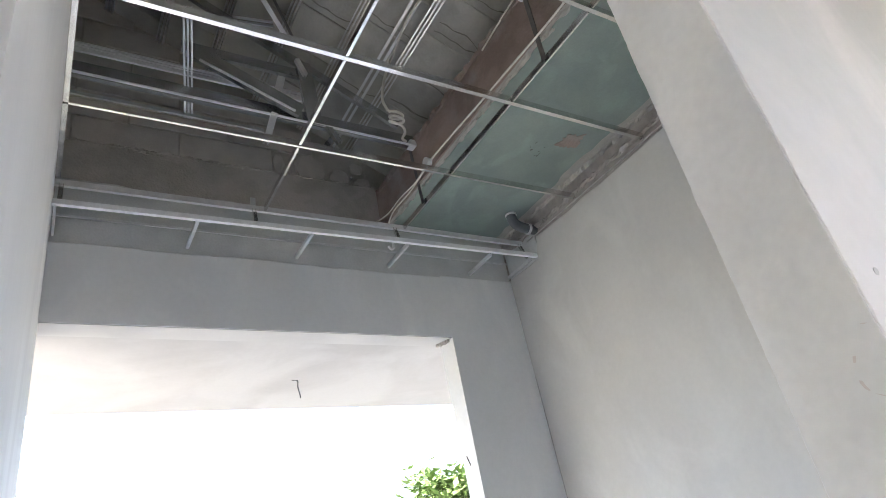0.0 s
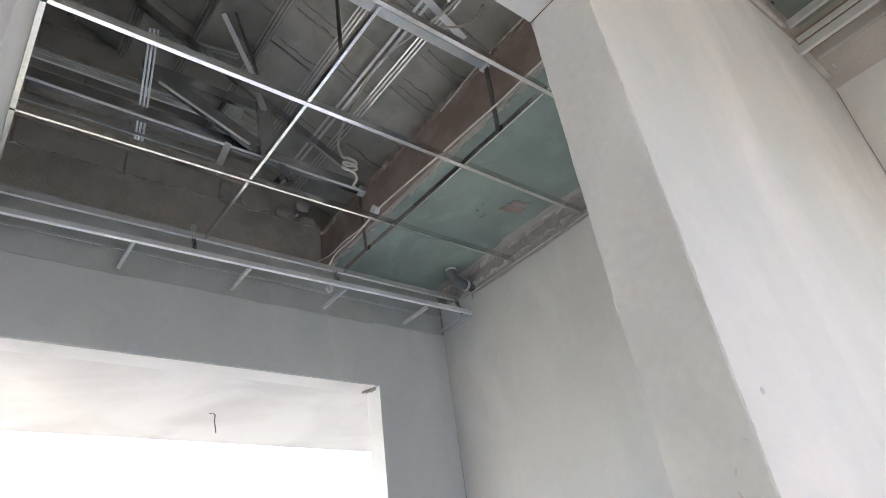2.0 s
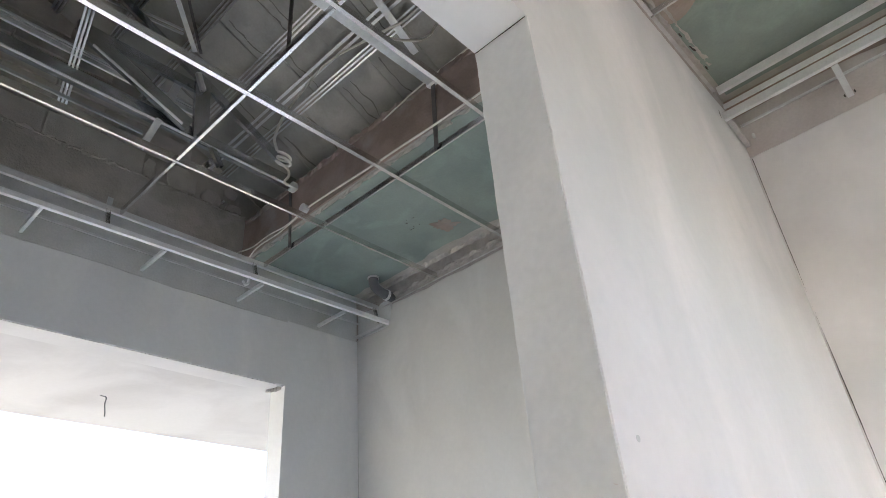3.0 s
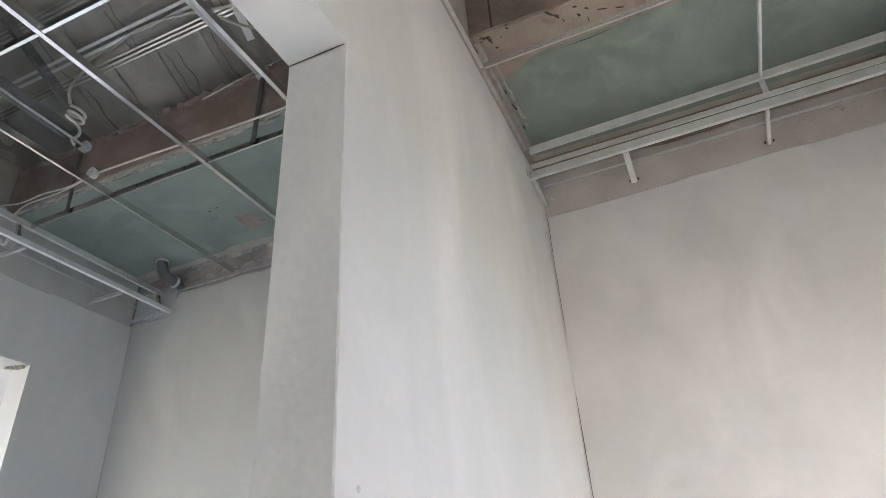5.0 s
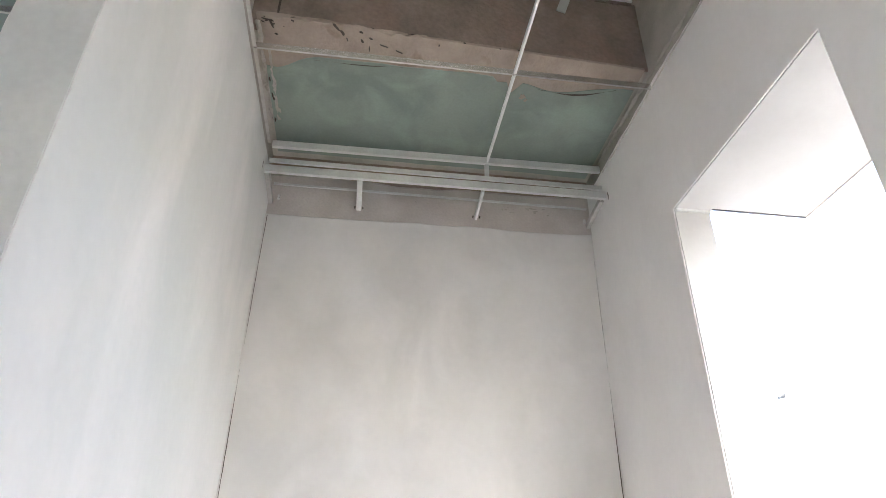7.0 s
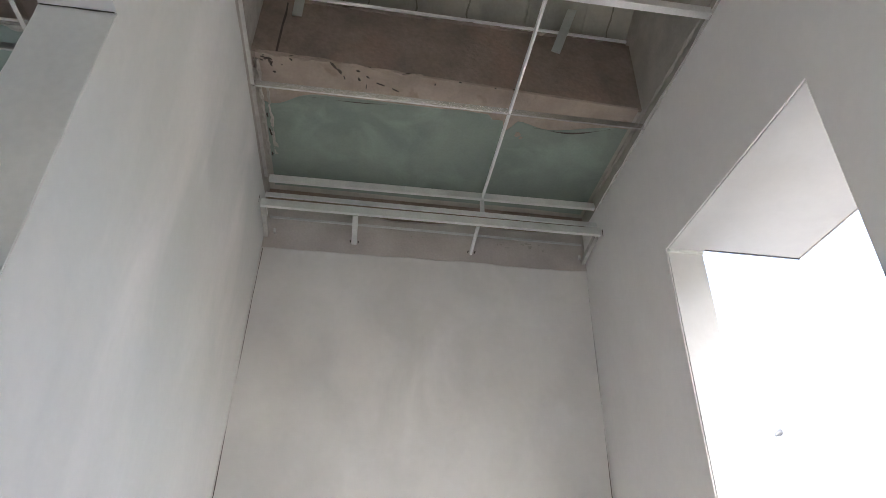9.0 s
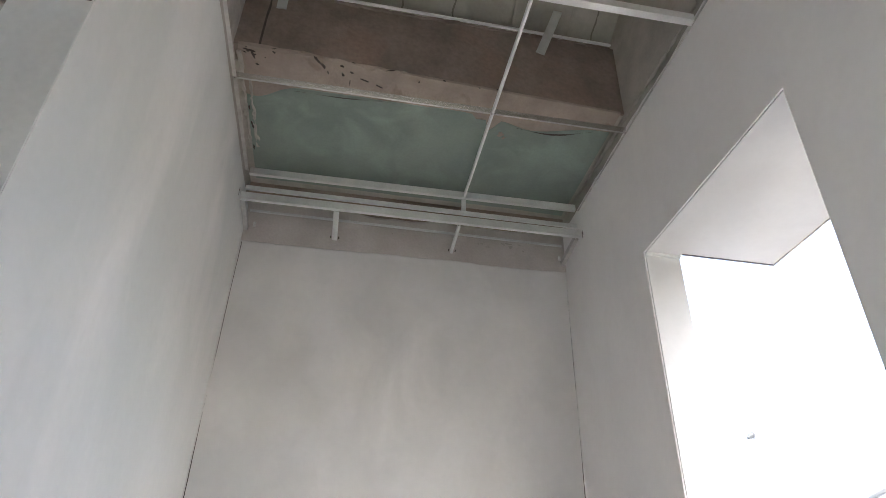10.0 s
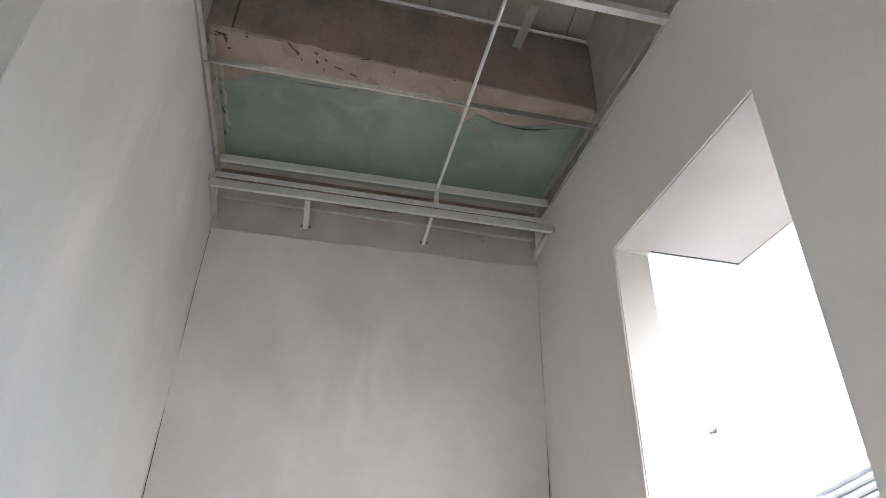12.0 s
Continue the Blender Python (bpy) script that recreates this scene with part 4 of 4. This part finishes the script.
# ---- chipped mortar in the back room ----


def chips(count, x0, x1, y0, y1, seed, parent):
    rnd = random.Random(seed)
    bm = bmesh.new()
    for _ in range(count):
        x = x0 + (x1 - x0) * rnd.random() ** 1.5
        y = y0 + (y1 - y0) * rnd.random()
        a = rnd.uniform(-0.5, 0.9)
        ln, wd = rnd.uniform(0.002, 0.011) * rnd.uniform(0.6, 1.4), rnd.uniform(0.001, 0.0045)
        d, e = Vector((math.cos(a), math.sin(a), 0)) * ln, Vector((-math.sin(a), math.cos(a), 0)) * wd
        c = Vector((x, y, ZS - 0.007))
        ring_v = [c - d, c - d * 0.3 - e, c + d * 0.6 - e * 0.7, c + d, c + d * 0.3 + e, c - d * 0.5 + e * 0.8]
        lo_v = [bm.verts.new(p) for p in ring_v]
        hi_v = [bm.verts.new(p + Vector((0, 0, 0.004))) for p in ring_v]
        bm.faces.new(lo_v)
        for j in range(6):
            bm.faces.new((lo_v[j], lo_v[(j + 1) % 6], hi_v[(j + 1) % 6], hi_v[j]))
    return part("chip", bm, CRACK, parent, "dark chips in the cream mortar")


chips(9, 0.02, 0.18, 2.13, 2.23, 9, slab)
for k, (px, py, ln, wd, ang) in enumerate(((0.062, 2.165, 0.05, 0.006, 1.3), (0.05, 2.145, 0.04, 0.005, 0.2), (0.345, 2.145, 0.035, 0.007, 0.9), (0.372, 2.175, 0.028, 0.008, 1.0),
                                           (0.394, 2.21, 0.016, 0.004, 1.2), (0.455, 2.16, 0.016, 0.005, 0.2), (0.461, 2.21, 0.020, 0.006, 1.1), (0.499, 2.19, 0.016, 0.004, 0.4),
                                           (0.56, 2.225, 0.03, 0.003, 0.3), (0.63, 2.25, 0.03, 0.002, 0.4), (0.495, 2.25, 0.03, 0.004, 1.6), (0.81, 2.187, 0.010, 0.004, 1.5), (0.022, 2.51, 0.03, 0.006, 1.5), (0.026, 2.63, 0.05, 0.007, 1.4), (0.022, 2.80, 0.03, 0.006, 1.6))):
    rnd = random.Random(60 + k)
    bm = bmesh.new()
    ring_v = []
    for j in range(12):
        u, w = ln * 0.6 * math.cos(j * 0.5236) * rnd.uniform(0.6, 1.3), 0.65 * wd * math.sin(j * 0.5236) * rnd.uniform(0.5, 1.5)
        ring_v.append((px + u * math.cos(ang) - w * math.sin(ang), py + u * math.sin(ang) + w * math.cos(ang)))
    lo_v = [bm.verts.new((x, y, ZS - 0.0085)) for x, y in ring_v]
    hi_v = [bm.verts.new((x, y, ZS - 0.002)) for x, y in ring_v]
    bm.faces.new(lo_v)
    for j in range(12):
        bm.faces.new((lo_v[j], lo_v[(j + 1) % 12], hi_v[(j + 1) % 12], hi_v[j]))
    part("pit", bm, CRACK, slab, "dark broken pit in the cream mortar")


def lip_top(x):
    return ZS + 0.006 + max(0.0, 0.012 * (1 - x / 1.2)) + wavy(x, 0.012, 5.0, 33.0)


# cream mortar drawn up on to the beam, with broken pits along its upper edge
bm = bmesh.new()
prev = None
for i in range(74):
    x = 0.02 + 1.76 * i / 73
    zt = max(ZS + 0.008, lip_top(x))
    row = [bm.verts.new(p) for p in ((x, back_face(x) + 0.02, ZS - 0.0045), (x, back_face(x) - 0.0045, ZS - 0.001), (x, back_face(x) - 0.0065, zt - 0.004), (x, back_face(x) - 0.0005, zt))]
    if prev:
        for q in (0, 1, 2):
            bm.faces.new((prev[q], row[q], row[q + 1], prev[q + 1]))
    prev = row
part("mortar_lip", bm, CREAM, back_beam, "uneven cream mortar lip on the beam")
rnd = random.Random(23)
bm = bmesh.new()
for _ in range(6):
    x = 0.04 + 1.2 * rnd.random() ** 1.7
    z = lip_top(x) - abs(rnd.gauss(0, 0.010))
    ln, wd, a = rnd.uniform(0.004, 0.022), rnd.uniform(0.0015, 0.006), rnd.uniform(-0.7, 0.3)
    ring_v = []
    for k in range(9):
        u, w = ln * math.cos(k * 0.698) * rnd.uniform(0.6, 1.2), wd * math.sin(k * 0.698) * rnd.uniform(0.5, 1.4)
        ring_v.append(bm.verts.new((x + u * math.cos(a) - w * math.sin(a), back_face(x) - 0.0085, z + u * math.sin(a) + w * math.cos(a))))
    bm.faces.new(ring_v)
part("pit", bm, CRACK, back_beam, "broken pits along the mortar edge")
chips(8, -1.98, -1.86, 2.60, 2.72, 17, slab)
bm = bmesh.new()
prev = None
for i in range(19):
    z = ZS + 0.004 + 0.36 * i / 18
    w = 0.010 + 0.010 * noise.noise((z * 9, 3.0, 0.0))
    x = 0.085 + 0.012 * noise.noise((z * 5, 8.0, 0.0))
    row = (bm.verts.new((x, back_face(x) - 0.0025, z)), bm.verts.new((x + w, back_face(x) - 0.0025, z)))
    if prev:
        bm.faces.new((prev[0], prev[1], row[1], row[0]))
    prev = row
part("crack", bm, CRACK, back_beam, "dark vertical crack in the beam")
# lifted lip and peeled patch of the film, pits in the scratch coat
for x0, run, y0, sag, fall, deep in ((1.33, 0.38, 2.392, 0.028, 0.048, 0.016), (0.24, 0.42, 2.352, 0.004, 0.012, 0.009)):
    bm = bmesh.new()
    prev = None
    for i in range(21):
        u = i / 20
        w = 0.001 + deep * math.sin(math.pi * u) ** 2 * (0.4 + u)
        y = y0 + sag * math.sin(math.pi * u) - fall * u
        row = [bm.verts.new((x0 + run * u, y + k * w, ZS - 0.011 + 0.003 * k)) for k in (0, 1)]
        if prev:
            bm.faces.new((prev[0], prev[1], row[1], row[0]))
        prev = row
    part("lifted_edge", bm, CRACK, slab, "dark lifted edge of the film")
rnd = random.Random(77)
for px, py, size in ((1.262, 2.455, 0.022), (1.285, 2.475, 0.012)):
    bm = bmesh.new()
    low_v = [(px + size * rnd.uniform(0.4, 1.1) * math.cos(k * 0.52), py + size * rnd.uniform(0.4, 1.1) * math.sin(k * 0.52)) for k in range(12)]
    bot = [bm.verts.new((x, y, ZS - 0.0085)) for x, y in low_v]
    topv = [bm.verts.new((x, y, ZS - 0.005)) for x, y in low_v]
    bm.faces.new(bot)
    for k in range(12):
        bm.faces.new((bot[k], bot[(k + 1) % 12], topv[(k + 1) % 12], topv[k]))
    part("mortar_patch", bm, CREAM, slab, "cream mortar patch over the film")
bm = bmesh.new()
for _ in range(16):
    x, z = rnd.choice((0.85, 1.36, 1.42, 1.5)) + rnd.uniform(-0.07, 0.07), 3.345 + rnd.uniform(-0.02, 0.025)
    ln, wd = rnd.uniform(0.006, 0.022), rnd.uniform(0.003, 0.009)
    bm.faces.new([bm.verts.new((x + ln * rnd.uniform(0.5, 1.2) * math.cos(k * 0.785), YB + 0.0105, z + wd * rnd.uniform(0.5, 1.3) * math.sin(k * 0.785))) for k in range(8)])
part("pit", bm, BROWN, wall_end, "small brown pits in the scratch coat")
bm = bmesh.new()
prev = None
for i in range(17):
    x = -WT + 0.003 + (WT - 0.006) * i / 16
    w = 0.004 + 0.004 * noise.noise((x * 14, 1.0, 0.0))
    row = (bm.verts.new((x, YJ - 0.0065, ZL - 0.002)), bm.verts.new((x, YJ - 0.0065, ZL - 0.002 - w)))
    if prev:
        bm.faces.new((prev[0], prev[1], row[1], row[0]))
    prev = row
part("crack", bm, CRACK, wall_div, "dark joint between jamb and lintel")

# ---- mortar runs on the undersides of the tiles ----
rnd = random.Random(41)
for k in range(66):
    course = rnd.choice((1, 1, 2, 2, 3, 3, 4))
    row_y = 2.551 - ROW * course + 0.035
    x0 = -1.83 + TILE_W * (rnd.randint(-3, 11) + (0.5 if course % 2 == 0 else 0.0)) + rnd.choice((0.0, 0.05, 0.06, 0.12))
    bm = bmesh.new()
    prev = None
    for i in range(22):
        d_up = 0.02 + 0.32 * i / 21
        w = 0.008 + 0.007 * noise.noise((i * 0.5, k * 3.1, 0.0))
        x = x0 + 0.022 * noise.noise((i * 0.16, k * 1.7, 4.0)) + 0.03 * max(0.0, 0.25 - i / 21) * (1 if k % 2 else -1) * 4
        p = on_roof(x, row_y, 0.046 - 0.05 * d_up) - DOWN * d_up
        pair = (bm.verts.new(p), bm.verts.new(p + Vector((max(w, 0.0015), 0, 0))))
        if prev:
            bm.faces.new((prev[0], prev[1], pair[1], pair[0]))
        prev = pair
    part("mortar_run", bm, DAMP, roof, "dark run of mortar and damp")

# ---- tiles, last ----
tile = tile_mesh()
xs = [-1.83 + TILE_W * k for k in range(-5, 13)]
frame_axes = Matrix((Vector((1, 0, 0)), -DOWN, UP_N)).transposed().to_4x4()
for k, y in enumerate([2.551, 2.228] + BATTENS[1:-1]):
    for x in xs:
        if k > 7 or x > 2.0:
            continue
        x += TILE_W / 2 if k % 2 == 0 else 0.0
        ob = new("tile", tile)
        ob.matrix_basis = Matrix.Translation(on_roof(x + random.uniform(-0.003, 0.003), y + 0.035, 0.052 + random.uniform(-0.002, 0.002))) @ frame_axes @ Matrix.Rotation(-0.05, 4, 'X')
        ob.parent = roof
